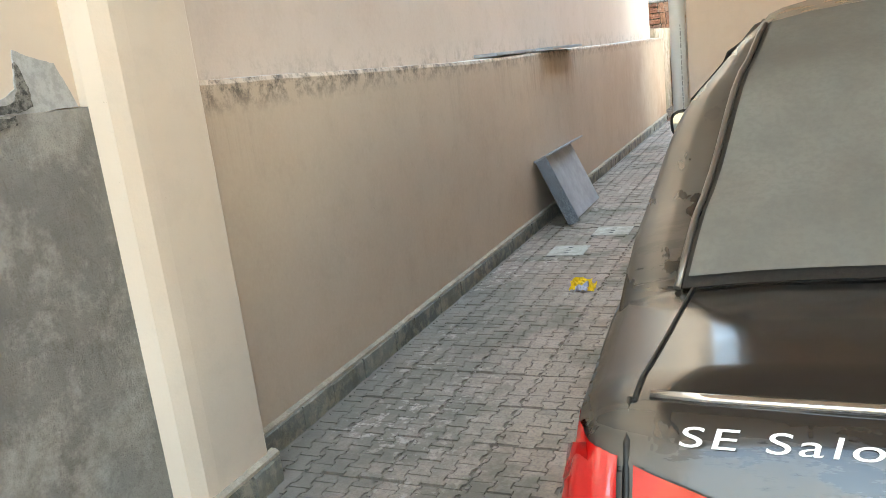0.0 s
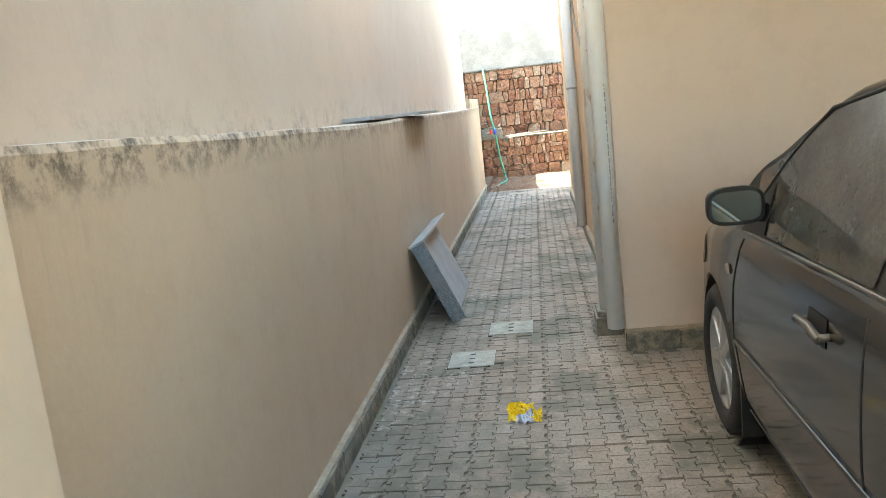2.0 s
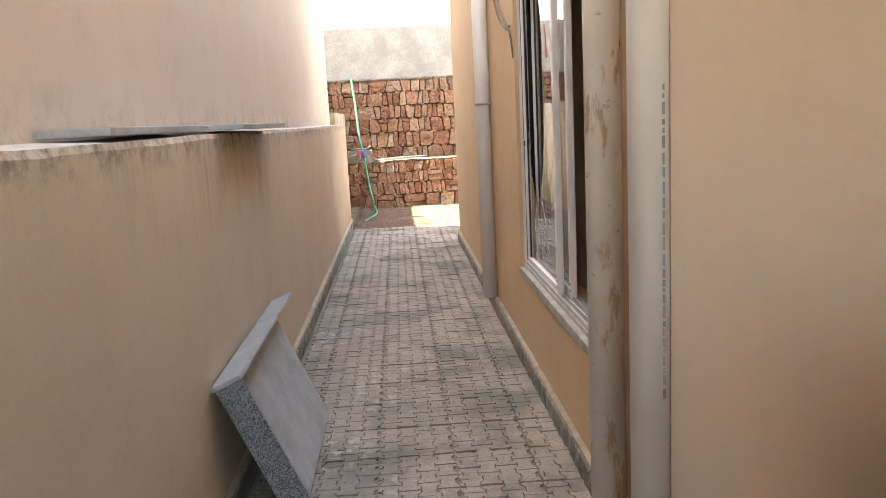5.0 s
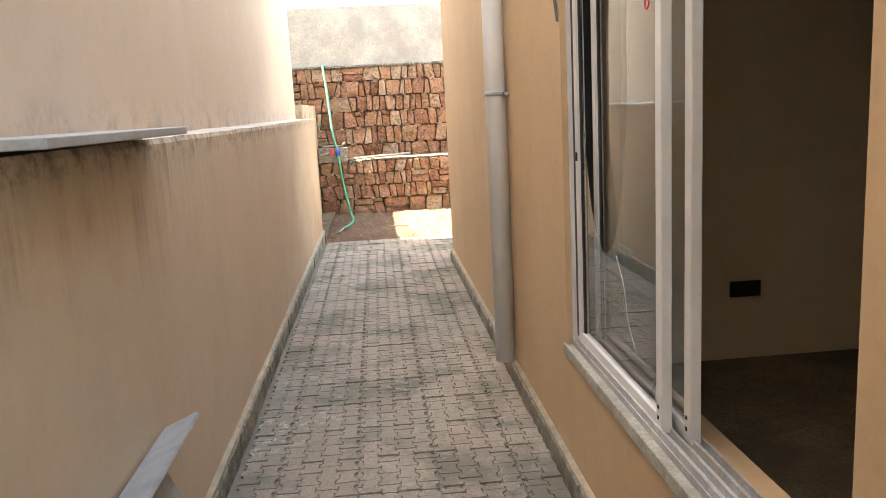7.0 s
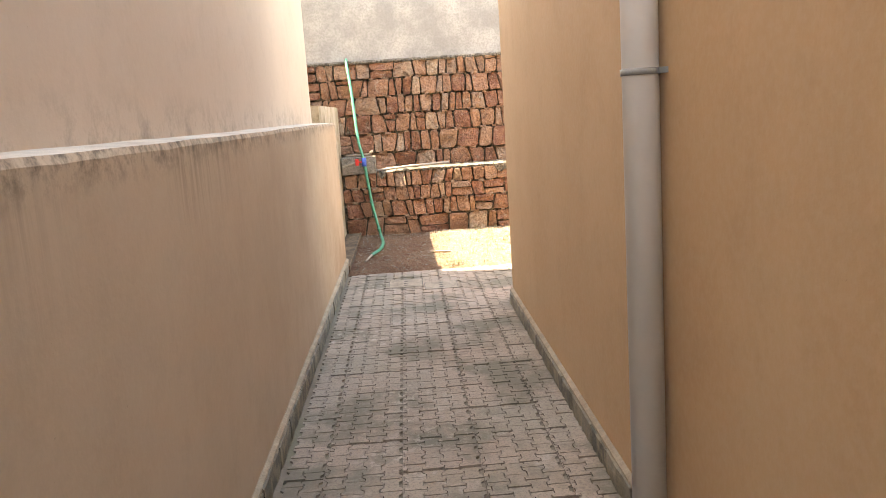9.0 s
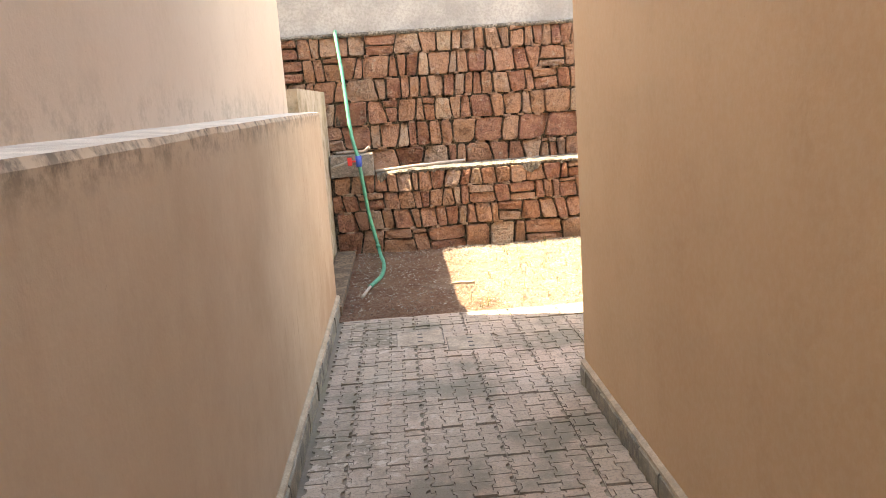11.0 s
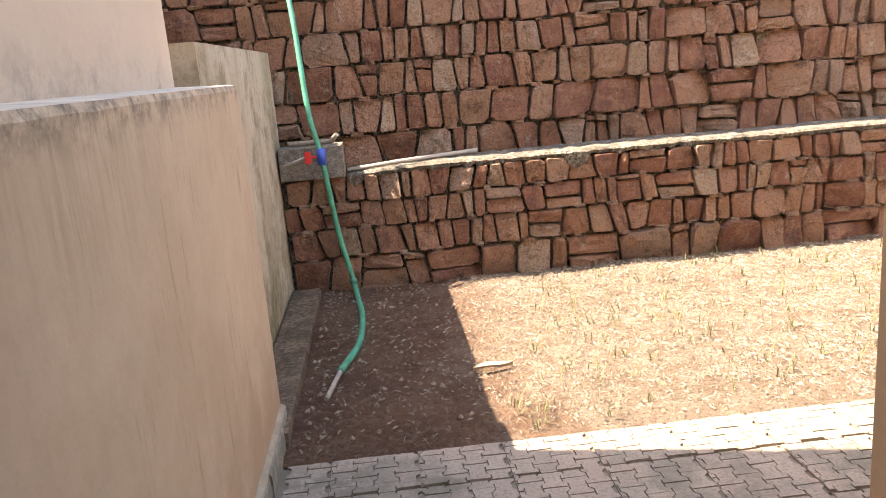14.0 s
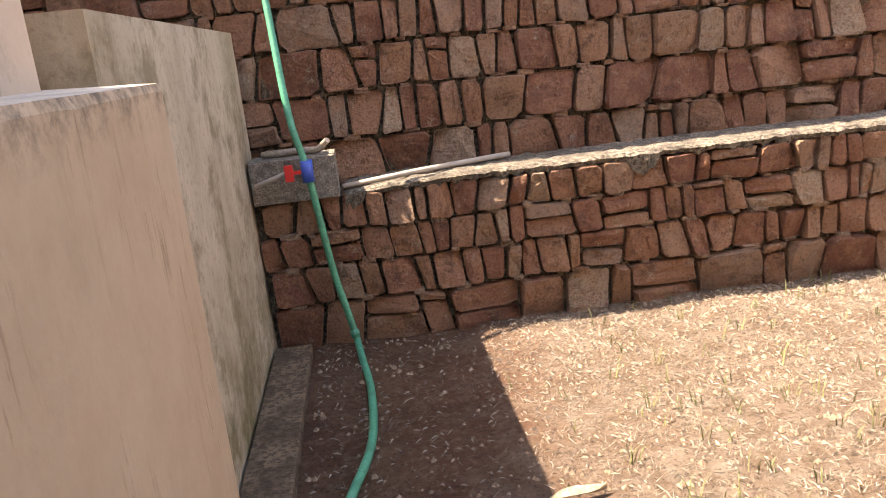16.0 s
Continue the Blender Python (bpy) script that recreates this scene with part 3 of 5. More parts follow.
skirting("baseboard_west", XL, 2.10, XL, Y_END_L - 0.05, (1, 0, 0), 0.095, 0.028, "rough grey slate skirting along the weathered wall")
skirting("baseboard_pillar", -1.715, 1.60, -1.715, 2.10, (1, 0, 0), 0.10, 0.03, "rough grey slate skirting of the pillar")
skirting("baseboard_east", XR, 5.82, XR, Y_END_R, (-1, 0, 0), 0.095, 0.028, "rough grey slate skirting along the house wall")
skirting("baseboard_carport", -0.545, 5.28, 6.0, 5.28, (0, -1, 0), 0.105, 0.03, "dark slate skirting of the carport wall", 0.42)

# ---- pipes on the house corner ----
def downpipe(name, label, x, y, r, z0, z1, clips=(), wall_dir=(1, 0, 0), mat=PVC):
    base = thing(name, label, "drainpipe", (0, 0, 0))
    part("pipe", tube([(x, y, z0), (x, y, z1)], r, 28), mat, base)
    for z in clips:
        bm = tube([(x, y, z - 0.009), (x, y, z + 0.009)], r + 0.004, 28)
        w = Vector(wall_dir)
        c = Vector((x, y, z)) + w * r
        box(bm, c.x - 0.02, c.x + 0.03, y - r - 0.018, y - r + 0.004, z - 0.008, z + 0.008)
        part("clip", bm, SLAB, base, "grey metal pipe clip")
    return base


p1 = downpipe("drainpipe", "white plastic drainpipe at the carport corner", -0.596, 5.27, 0.047, 0.135, 3.65)
bm = bmesh.new()
random.seed(4)
z = 1.46
while z > 0.75:
    h = random.uniform(0.008, 0.03)
    w = random.uniform(0.004, 0.007)
    a = -1.12
    cx, cy = -0.596 + 0.0478 * math.cos(a), 5.27 + 0.0478 * math.sin(a)
    box(bm, cx - w * 0.5, cx + w * 0.5, cy - 0.002, cy + 0.001, z - h, z)
    z -= h + random.uniform(0.004, 0.012)
part("print", bm, INK, p1, "faint dark printed marking")
downpipe("drainpipe", "smudged white plastic drainpipe standing on a slate block", -0.606, 5.63, 0.050, 0.15, 3.65, mat=OLDPIPE)
downpipe("drainpipe", "paint-smeared white plastic drainpipe beside the window", -0.556, 5.84, 0.048, 0.10, 3.65, mat=OLDPIPE)
downpipe("drainpipe", "white plastic drainpipe with a metal clip", XR - 0.056, 9.05, 0.051, 0.11, 3.65, (1.495,))
bm = boxes((-0.685, -0.535, 5.56, 5.78, -0.02, 0.11), bevel=0.008)
box(bm, -0.675, -0.535, 5.57, 5.77, 0.11, 0.15, bevel=0.012)
solid("pipe_plinth", bm, SLATE, "rough slate block with mortar under the pipe", "plinth")

# ---- sliding window ----
def window():
    w = thing("window_1", "white aluminium sliding window, half open, with a broken pane", "window")
    w["kind"] = "structure"
    xo = XR + 0.022
    part("window_frame", boxes((xo, xo + 0.09, WY1 - 0.02, WY1, WZ0 + 0.03, WZ1), (xo, xo + 0.09, WY0, WY1, WZ1 - 0.035, WZ1 - 0.001)), ALU, w)
    bm = boxes((XR - 0.008, xo, WY0 - 0.03, WY1 + 0.03, WZ0 - 0.03, WZ0 + 0.012), bevel=0.004)
    part("window_sill", bm, COVER, w, "pale stone sill with mortar edge")
    part("seal", boxes((xo + 0.012, xo + 0.085, WY1 - 0.052, WY1 - 0.021, WZ0 + 0.055, WZ1 - 0.04)), DARKGAP, w, "black brush seal")
    bm = bmesh.new()
    box(bm, xo, xo + 0.10, WY0, WY1, WZ0 + 0.005, WZ0 + 0.03)
    for k in range(4):
        box(bm, xo + 0.004 + 0.028 * k, xo + 0.010 + 0.028 * k, WY0, WY1, WZ0 + 0.03, WZ0 + 0.052)
    part("track", bm, TRACK, w, "grooved aluminium track")
    for name, x, y0, y1, glass in (("sash", xo + 0.010, 6.985, 7.828, True), ("sash", xo + 0.052, 6.90, 7.75, False)):
        z0, z1, s, d = WZ0 + 0.04, WZ1 - 0.03, 0.042, 0.028
        bm = boxes((x, x + d, y0, y0 + s, z0, z1), (x, x + d, y1 - s, y1, z0, z1), (x, x + d, y0 + s, y1 - s, z0, z0 + s), (x, x + d, y0 + s, y1 - s, z1 - s, z1), bevel=0.003)
        sash = part(name, bm, ALU, w)
        part("gasket", boxes((x + 0.008, x + 0.02, y1 - s - 0.012, y1 - s, z0 + s, z1 - s), (x + 0.008, x + 0.02, y0 + s, y0 + s + 0.008, z0 + s, z1 - s)), DARKGAP, sash, "black rubber gasket")
        part("screw", boxes((x - 0.002, x, y0 + 0.02, y0 + 0.03, z0 + 0.03, z0 + 0.04), (x - 0.002, x, y0 + 0.02, y0 + 0.03, z0 + 0.06, z0 + 0.07)), TRIM, sash, "dark screw heads")
        if glass:
            part("latch", boxes((x - 0.006, x, y1 - 0.034, y1 - 0.02, 1.235, 1.265), bevel=0.002), TRIM, sash, "black latch")
            # the pane has broken away in a tall oval hole
            bm = bmesh.new()
            ya, yb, za, zb = y0 + s, y1 - s, z0 + s, z1 - s
            outer, inner = [], []
            n = 48
            cy, cz = 7.52, 1.58
            for k in range(n):
                a = 2 * math.pi * k / n
                dy, dz = math.cos(a), math.sin(a)
                ky = ((yb if dy > 0 else ya) - cy) / dy if abs(dy) > 1e-6 else 1e9
                kz = ((zb if dz > 0 else za) - cz) / dz if abs(dz) > 1e-6 else 1e9
                q = min(ky, kz)
                outer.append((cy + q * dy, cz + q * dz))
                r = 1 + 0.06 * noise.noise((k * 0.5, 3.0, 0.0)) + 0.03 * noise.noise((k * 1.7, 0.0, 1.0))
                iy, iz = cy + 0.24 * r * dy, cz + (0.62 if dz < 0 else 0.55) * r * dz
                inner.append((min(max(iy, ya + 0.002), yb - 0.002), min(max(iz, za + 0.002), zb - 0.002)))
            vs = [[bm.verts.new((xx, p[0], p[1])) for p in ring] for xx in (x + 0.012, x + 0.0135) for ring in (outer, inner)]
            for k in range(n):
                j = (k + 1) % n
                bm.faces.new((vs[0][k], vs[0][j], vs[1][j], vs[1][k]))
                bm.faces.new((vs[2][k], vs[2][j], vs[3][j], vs[3][k]))
                bm.faces.new((vs[1][k], vs[1][j], vs[3][j], vs[3][k]))
            bmesh.ops.recalc_face_normals(bm, faces=bm.faces)
            g = part("pane", bm, GLASS, sash, "clear glass pane broken out in an oval")
            g.visible_shadow = False
            crack = smooth_path([(x + 0.0115, 7.40, 0.97), (x + 0.0115, 7.33, 0.89), (x + 0.0115, 7.29, 0.79), (x + 0.0115, 7.22, 0.72)], 5)
            part("crack", tube(crack, 0.0009, 5), LETTER, g, "pale crack in the glass")
        else:
            bm = boxes((x + 0.012, x + 0.016, y0 + s, y1 - s, z0 + s, z1 - s))
            g = part("pane", bm, GLASS, sash, "clear glass pane")
            g.visible_shadow = False
    return w


window()
bm = boxes((0.365, 0.505, 8.385, 8.399, 0.54, 0.612), bevel=0.004)
solid("socket_hole", bm, DARKGAP, "dark empty socket box in the room wall", "socket box")
bm = boxes((-0.26, -0.20, 6.22, 6.40, 0.25, 0.64), bevel=0.006)
solid("board_offcut", bm, ROOM, "brown board offcut leaning inside the window", "board")

bm = tube(smooth_path([(XR + 0.024, 7.10, 1.80), (XR + 0.018, 7.06, 1.73), (XR + 0.016, 7.035, 1.685), (XR + 0.018, 7.025, 1.665), (XR + 0.016, 7.045, 1.66), (XR + 0.022, 7.075, 1.76)], 6), 0.0025, 6)
solid("string", bm, RED, "thin red string tied to the window frame", "string")

# cables beside the window head
def cable(points, label):
    solid("cable", tube(smooth_path(points), 0.006, 6), WIRE, label, "cable")


cable([(XR - 0.01, 8.9, 2.9), (XR - 0.012, 8.55, 2.25), (XR - 0.015, 8.2, 1.98), (XR - 0.012, 7.95, 1.86), (XR - 0.002, 7.9, 1.72)], "thin grey cable hanging by the window")
cable([(XR - 0.01, 9.0, 2.95), (XR - 0.012, 8.72, 2.3), (XR - 0.012, 8.42, 2.02), (XR - 0.012, 8.1, 1.90), (XR - 0.002, 7.98, 1.9)], "thin grey cable hanging by the window")

# ---- covers in the pavement ----
COVER_WORN = plain_mat("worn concrete cover", (0.29, 0.245, 0.20), 0.25, 0.95, scale=10, bump=0.4)


def cover(x0, x1, y0, y1, label):
    base = thing("inspection_cover", label, "cover", (0, 0, 0), "inspection covers")
    part("rim", boxes((x0 - 0.005, x1 + 0.005, y0 - 0.005, y1 + 0.005, -0.02, -0.001)), DARKGAP, base, "dark joint")
    part("plate", boxes((x0, x1, y0, y1, -0.02, 0.004), bevel=0.003), COVER if y0 < 10 else COVER_WORN, base)
    cx, cy = (x0 + x1) / 2, (y0 + y1) / 2
    for dy in (-0.075, 0, 0.075):
        part("lifting_hole", boxes((cx - 0.016, cx + 0.016, cy + dy - 0.009, cy + dy + 0.009, 0.001, 0.0052)), DARKGAP, base, "dark lifting slot")


COVERS = [(-1.545, -1.285, 5.16, 5.43), (-1.345, -1.07, 5.74, 6.01), (-1.44, -1.16, 13.28, 13.56), (-1.14, -0.87, 13.13, 13.40)]
for c in COVERS:
    cover(*c, "pale concrete inspection cover set in the pavers" if c[2] < 10 else "worn brown-grey concrete inspection cover set in the pavers")

# ---- leaning stone tray ----
def tray():
    base = thing("stone_tray", "grey granite trough panel leaning on the wall", "stone panel")
    u = Vector((0, 1, 0))
    foot, head = Vector((-1.60, 6.08, 0.004)), Vector((-1.84, 6.08, 0.55))
    v = (head - foot).normalized()
    n = v.cross(u) * -1
    L, H, D = 1.10, 0.58, 0.10

    def slab(u0, u1, v0, v1, n0, n1):
        bm = bmesh.new()
        box(bm, u0, u1, v0, v1, n0, n1, bevel=0.003)
        m = Matrix((u, v, n)).transposed().to_4x4()
        m.translation = foot
        bmesh.ops.transform(bm, matrix=m, verts=bm.verts)
        bmesh.ops.recalc_face_normals(bm, faces=bm.faces)
        return bm
    part("back_slab", slab(0, L, 0, H, 0, 0.02), SLAB, base)
    part("side_strip", slab(-0.02, 0.0, 0, H, 0, D), GRANITE, base, "speckled blue-grey granite edge")
    part("top_strip", slab(-0.02, L + 0.2, H, H + 0.016, -0.012, D), SLAB, base)


tray()

# slabs left on the ledge
def ledge_slab(y0, y1, x0, x1, z, turn, label):
    bm = boxes((x0, x1, y0, y1, 0, 0.022), bevel=0.003)
    c = Vector(((x0 + x1) / 2, (y0 + y1) / 2, 0))
    bmesh.ops.transform(bm, matrix=Matrix.Translation((c.x, c.y, z)) @ Matrix.Rotation(radians(turn), 4, "Z") @ Matrix.Translation(-c), verts=bm.verts)
    solid("stone_slab", bm, SLAB, label, "stone slab", group="slabs on the ledge")


ledge_slab(5.45, 6.52, -2.045, -1.868, ledge_z(6.0) + 0.012, 0.8, "grey stone slab lying on the ledge")
ledge_slab(6.60, 7.62, -2.04, -1.75, ledge_z(7.2) + 0.010, -0.8, "grey stone slab overhanging the ledge")

# ---- wrapper ----
def wrapper():
    base = thing("snack_wrapper", "crumpled yellow and silver snack wrapper on the paving", "wrapper", (-1.11, 4.40, 0.0))
    for name, mat, x0, x1, y0, y1, seed in (("front", YELLOW, -0.07, 0.05, -0.05, 0.07, 1.0), ("inside", FOIL, -0.03, 0.045, -0.075, -0.02, 5.0), ("flap", YELLOW, 0.01, 0.085, -0.055, 0.03, 9.0)):
        bm = bmesh.new()
        n = 10
        g = [[bm.verts.new((x0 + (x1 - x0) * i / n + 0.012 * noise.noise((j * 0.6, seed, 2)), y0 + (y1 - y0) * j / n + 0.025 * noise.noise((i * 0.5, seed, 0)), 0.045 * abs(noise.noise((i * 0.21 + seed, j * 0.25, seed))) + 0.02 * (j / n))) for j in range(n + 1)] for i in range(n + 1)]
        for i in range(n):
            for j in range(n):
                bm.faces.new((g[i][j], g[i + 1][j], g[i + 1][j + 1], g[i][j + 1]))
        lo = min(v.co.z for v in bm.verts)
        for vert in bm.verts:
            vert.co.z += 0.002 - lo
        part(name, bm, mat, base)


wrapper()

# ---- garden ----
def garden():
    bm = bmesh.new()
    nx, ny = 150, 60
    x0, x1, y0, y1 = -1.84, 8.0, 13.93, 16.75
    g = []
    for i in range(nx + 1):
        u = (i / nx) ** 1.6
        row = []
        for j in range(ny + 1):
            x, y = x0 + (x1 - x0) * u, y0 + (y1 - y0) * j / ny
            z = -0.006 + 0.03 * min(1, (y - y0) / 0.3) + 0.022 * noise.noise((x * 2, y * 2, 0)) * min(1, (y - y0) / 0.2) + 0.012 * noise.noise((x * 11, y * 11, 3))
            row.append(bm.verts.new((x, y, z)))
        g.append(row)
    for i in range(nx):
        for j in range(ny):
            bm.faces.new((g[i][j], g[i + 1][j], g[i + 1][j + 1], g[i][j + 1])).smooth = True
    return bm


solid("garden_soil", garden(), SOIL, "dry brown garden soil with straw and grit", "soil", "structure")
bm = boxes((-1.99, -1.815, 14.06, 16.12, -0.05, 0.075), bevel=0.008)
solid("garden_kerb", bm, KERB, "weathered cement kerb beside the soil", "kerb", "structure")

# stone walls
random.seed(11)


def stone(corner, depth):
    """One rough-dressed stone: a four-sided outline with broken corners and a flat, tilted, lumpy face that looks to -y."""
    bm = bmesh.new()
    w = max(p[0] for p in corner) - min(p[0] for p in corner)
    out = []
    for k in range(4):
        (ax, az), (bx, bz) = corner[k], corner[(k + 1) % 4]
        c0, c1 = random.uniform(0.03, 0.19), random.uniform(0.80, 0.97)
        for t in (c0, random.uniform(0.40, 0.60), c1):
            wob = random.uniform(-0.05, 0.03)
            out.append(((ax + (bx - ax) * t) * (1 + wob), (az + (bz - az) * t) * (1 + wob)))
    k = len(out)
    tx, tz = random.uniform(-0.32, 0.32), random.uniform(-0.30, 0.30)
    back = [bm.verts.new((x, 0.06, z)) for x, z in out]
    rim = [bm.verts.new((x, -depth * random.uniform(0.3, 0.8), z)) for x, z in out]
    face = [bm.verts.new((x * 0.945, -depth + tx * x + tz * z + random.uniform(-0.007, 0.007), z * 0.945)) for x, z in out]
    inner = [bm.verts.new((x * 0.45 + random.uniform(-0.05, 0.05) * w, -depth * 1.05 + tx * x * 0.5 + tz * z * 0.5 - random.uniform(-0.006, 0.012), z * 0.45)) for x, z in out[::2]]
    for a, b in ((back, rim), (rim, face)):
        for i in range(k):
            bm.faces.new((a[i], a[(i + 1) % k], b[(i + 1) % k], b[i]))
    m = len(inner)
    for i in range(m):
        a, b2, c2 = face[2 * i], face[2 * i + 1], face[(2 * i + 2) % k]
        bm.faces.new((a, b2, inner[i]))
        bm.faces.new((b2, c2, inner[(i + 1) % m], inner[i]))
    bm.faces.new(inner)
    bmesh.ops.recalc_face_normals(bm, faces=bm.faces)
    return bm


def stone_wall(name, label, x0, x1, y, rows, wide, limit):
    """Courses of stones set proud of a mortar core."""
    top = rows[-1][1]
    core = solid(name, boxes((x0, x1, y + 0.03, y + 0.25, -0.05, top - 0.015)), MORTAR, label, "wall", "structure")
    rest = bmesh.new()
    def lay(quad, depth):
        cx, cz = sum(p[0] for p in quad) / 4, sum(p[1] for p in quad) / 4
        gap = random.uniform(0.003, 0.011)
        corner = []
        for px, pz in quad:
            dx, dz = px - cx, pz - cz
            corner.append((dx - math.copysign(gap, dx), dz - math.copysign(gap, dz)))
        bm = stone(corner, depth)
        if cx < limit:
            ob = new("stone", mesh_of(bm, "stone", STONE))
            ob.parent = core
            ob.location = (cx, y + 0.004, cz)
        else:
            bmesh.ops.translate(bm, verts=bm.verts, vec=(cx, y + 0.004, cz))
            me = mesh_of(bm, "stone", STONE)
            rest.from_mesh(me)
            bpy.data.meshes.remove(me)

    def course(x, z):
        """The bed joint at the height z, which wanders a little along the wall."""
        return z + 0.020 * noise.noise((x * 2.1, z * 9, 0)) + 0.012 * noise.noise((x * 7.0, z * 9, 5))

    for z0, z1 in rows:
        x = x0 + random.uniform(0, 0.03)
        h = z1 - z0
        xb = xt = x
        while x < x1 - 0.05:
            w = h * random.choice((0.36, 0.42, 0.46, 0.52, 0.58, 0.65, 0.75, 0.85, 1.0, 1.25, 1.5)) * wide
            nxt = min(x + w, x1)
            lean = random.uniform(-0.13, 0.13) * h if w > 0.5 * h else random.uniform(-0.05, 0.05) * h
            nb, nt = nxt - lean, nxt + lean
            quad = [(xb, course(xb, z0)), (nb, course(nb, z0)), (nt, course(nt, z1)), (xt, course(xt, z1))]
            p = random.random()
            if w > h * 1.05 and p < 0.30 or p < 0.05:
                c = random.uniform(0.38, 0.62) if w > h * 1.05 else random.uniform(0.72, 0.82)
                c2 = c + random.uniform(-0.08, 0.08)
                m0 = tuple(quad[0][i] + (quad[3][i] - quad[0][i]) * c for i in (0, 1))
                m1 = tuple(quad[1][i] + (quad[2][i] - quad[1][i]) * c2 for i in (0, 1))
                lay([quad[0], quad[1], m1, m0], random.uniform(0.014, 0.034))
                lay([m0, m1, quad[2], quad[3]], random.uniform(0.014, 0.034))
            else:
                lay(quad, random.uniform(0.014, 0.036))
            x, xb, xt = nxt, nb, nt
    # small chips wedged into the bed joints
    for z0, z1 in rows[1:]:
        x = x0 + 0.1
        while x < min(x1, 4.5) - 0.15:
            w, t = random.uniform(0.035, 0.10), random.uniform(0.016, 0.034)
            zc = course(x, z0)
            bm = stone([(-w / 2, -t / 2), (w / 2, -t / 2), (w / 2, t / 2), (-w / 2, t / 2)], random.uniform(0.012, 0.024))
            bmesh.ops.translate(bm, verts=bm.verts, vec=(x + w / 2, y, zc))
            me = mesh_of(bm, "chip", STONE)
            rest.from_mesh(me)
            bpy.data.meshes.remove(me)
            x += w + random.uniform(0.02, 0.30)
    ob = part("far_stones", rest, STONE, core)
    ob["kind"] = "stuff"
    return core


stone_wall("wall_back_low", "low red sandstone rubble retaining wall", -2.0, 8.0, 16.24, [(-0.02, 0.23), (0.23, 0.42), (0.42, 0.595), (0.595, 0.765)], 0.95, 3.0)
stone_wall("wall_back_high", "red sandstone rubble boundary wall", -3.42, 8.0, 16.66, [(0.55, 0.76), (0.76, 0.98), (0.98, 1.22), (1.22, 1.45), (1.45, 1.66), (1.66, 1.88), (1.88, 2.09)], 0.92, 2.6)


def cap():
    """Rough grey cement run on top of the low wall."""
    bm = bmesh.new()
    n = 620
    rows = []
    for i in range(n + 1):
        x = -1.56 + 9.5 * i / n
        e = 0.034 * noise.noise((x * 5, 0, 0)) + 0.024 * noise.noise((x * 21, 1, 0)) + 0.010 * noise.noise((x * 60, 1, 4))
        t = 0.770 + 0.022 * min(1.0, (x + 1.56) / 0.6) + 0.012 * noise.noise((x * 1.3, 3, 0)) + 0.008 * noise.noise((x * 16, 5, 0))
        drop = 0.03 + 0.12 * max(0.0, noise.noise((x * 5.5, 9, 2)) + 0.3 * noise.noise((x * 23, 4, 2)))
        prof = [(16.225 + e, t - drop), (16.212 + e, t - 0.008)]
        prof += [(16.235 + 0.425 * k / 7 + (e * 0.5 if k == 0 else 0), t + 0.006 + 0.010 * noise.noise((x * 18, k * 1.7, 8)) - (0.012 if k == 7 else 0)) for k in range(8)]
        rows.append([bm.verts.new((x, yy, zz)) for yy, zz in prof])
    for a, b in zip(rows, rows[1:]):
        for k in range(len(a) - 1):
            bm.faces.new((a[k], b[k], b[k + 1], a[k + 1]))
    return bm


solid("wall_back_cap", cap(), LIMECAP, "lumpy pale cement capping of the low wall", "wall cap", "structure")
bm = tube([(-2.66 + 0.1 * i, 16.64 + 0.012 * noise.noise((i * 0.7, 0, 0)), 2.085 + 0.006 * noise.noise((i * 0.9, 2, 0))) for i in range(108)], 0.022, 6)
solid("mortar_bead", bm, LIMECAP, "pale mortar bead on top of the rubble wall", "mortar", "structure")

# block, hose, valve, loose pipe
bm = boxes((-1.985, -1.585, 16.17, 16.40, 0.765, 0.965), bevel=0.006)
solid("concrete_block", bm, BLOCK, "rough grey concrete block on the low wall", "concrete block")
h = thing("garden_hose", "green garden hose hanging down the rubble wall to the soil", "hose")
VALVE = Vector((-1.715, 16.12, 0.91))
part("hose", tube(smooth_path([(-1.86, 16.66, 2.13), (-1.855, 16.58, 2.07), (-1.81, 16.38, 1.70), (-1.765, 16.16, 1.18), VALVE, (-1.665, 16.13, 0.44), (-1.62, 16.12, 0.20), (-1.595, 16.08, 0.08), (-1.575, 15.9, 0.045), (-1.545, 15.55, 0.042), (-1.555, 15.1, 0.042), (-1.64, 14.72, 0.042)], 8), 0.017, 10), HOSE, h)
part("hose_end", tube([(-1.64, 14.72, 0.042), (-1.69, 14.43, 0.035)], 0.012, 8), PEBBLE, h, "dusty pale hose end")
bm = tube([VALVE + Vector((0, 0, 0.05)), VALVE - Vector((0, 0, 0.05))], 0.028, 12)
v = part("valve", bm, BLUE, h, "blue plastic valve body")
part("valve_lever", boxes((-1.815, -1.775, 16.075, 16.095, 0.875, 0.95), (-1.78, -1.74, 16.08, 16.092, 0.905, 0.922), bevel=0.003), RED, h, "red valve lever")
part("spindle", tube([(-1.80, 16.11, 0.915), (-1.96, 16.12, 0.865)], 0.011, 8), WHITEPIPE, h, "thin grey side pipe")
part("joint_ring", tube([(-1.603, 16.10, 0.12), (-1.597, 16.085, 0.09)], 0.023, 10), HOSE, h)
solid("loose_pipe", tube([(-1.57, 16.26, 0.795), (-1.2, 16.36, 0.812), (-0.70, 16.50, 0.822)], 0.014, 8), WHITEPIPE, "thin grey plastic pipe lying along the wall top", "pipe")
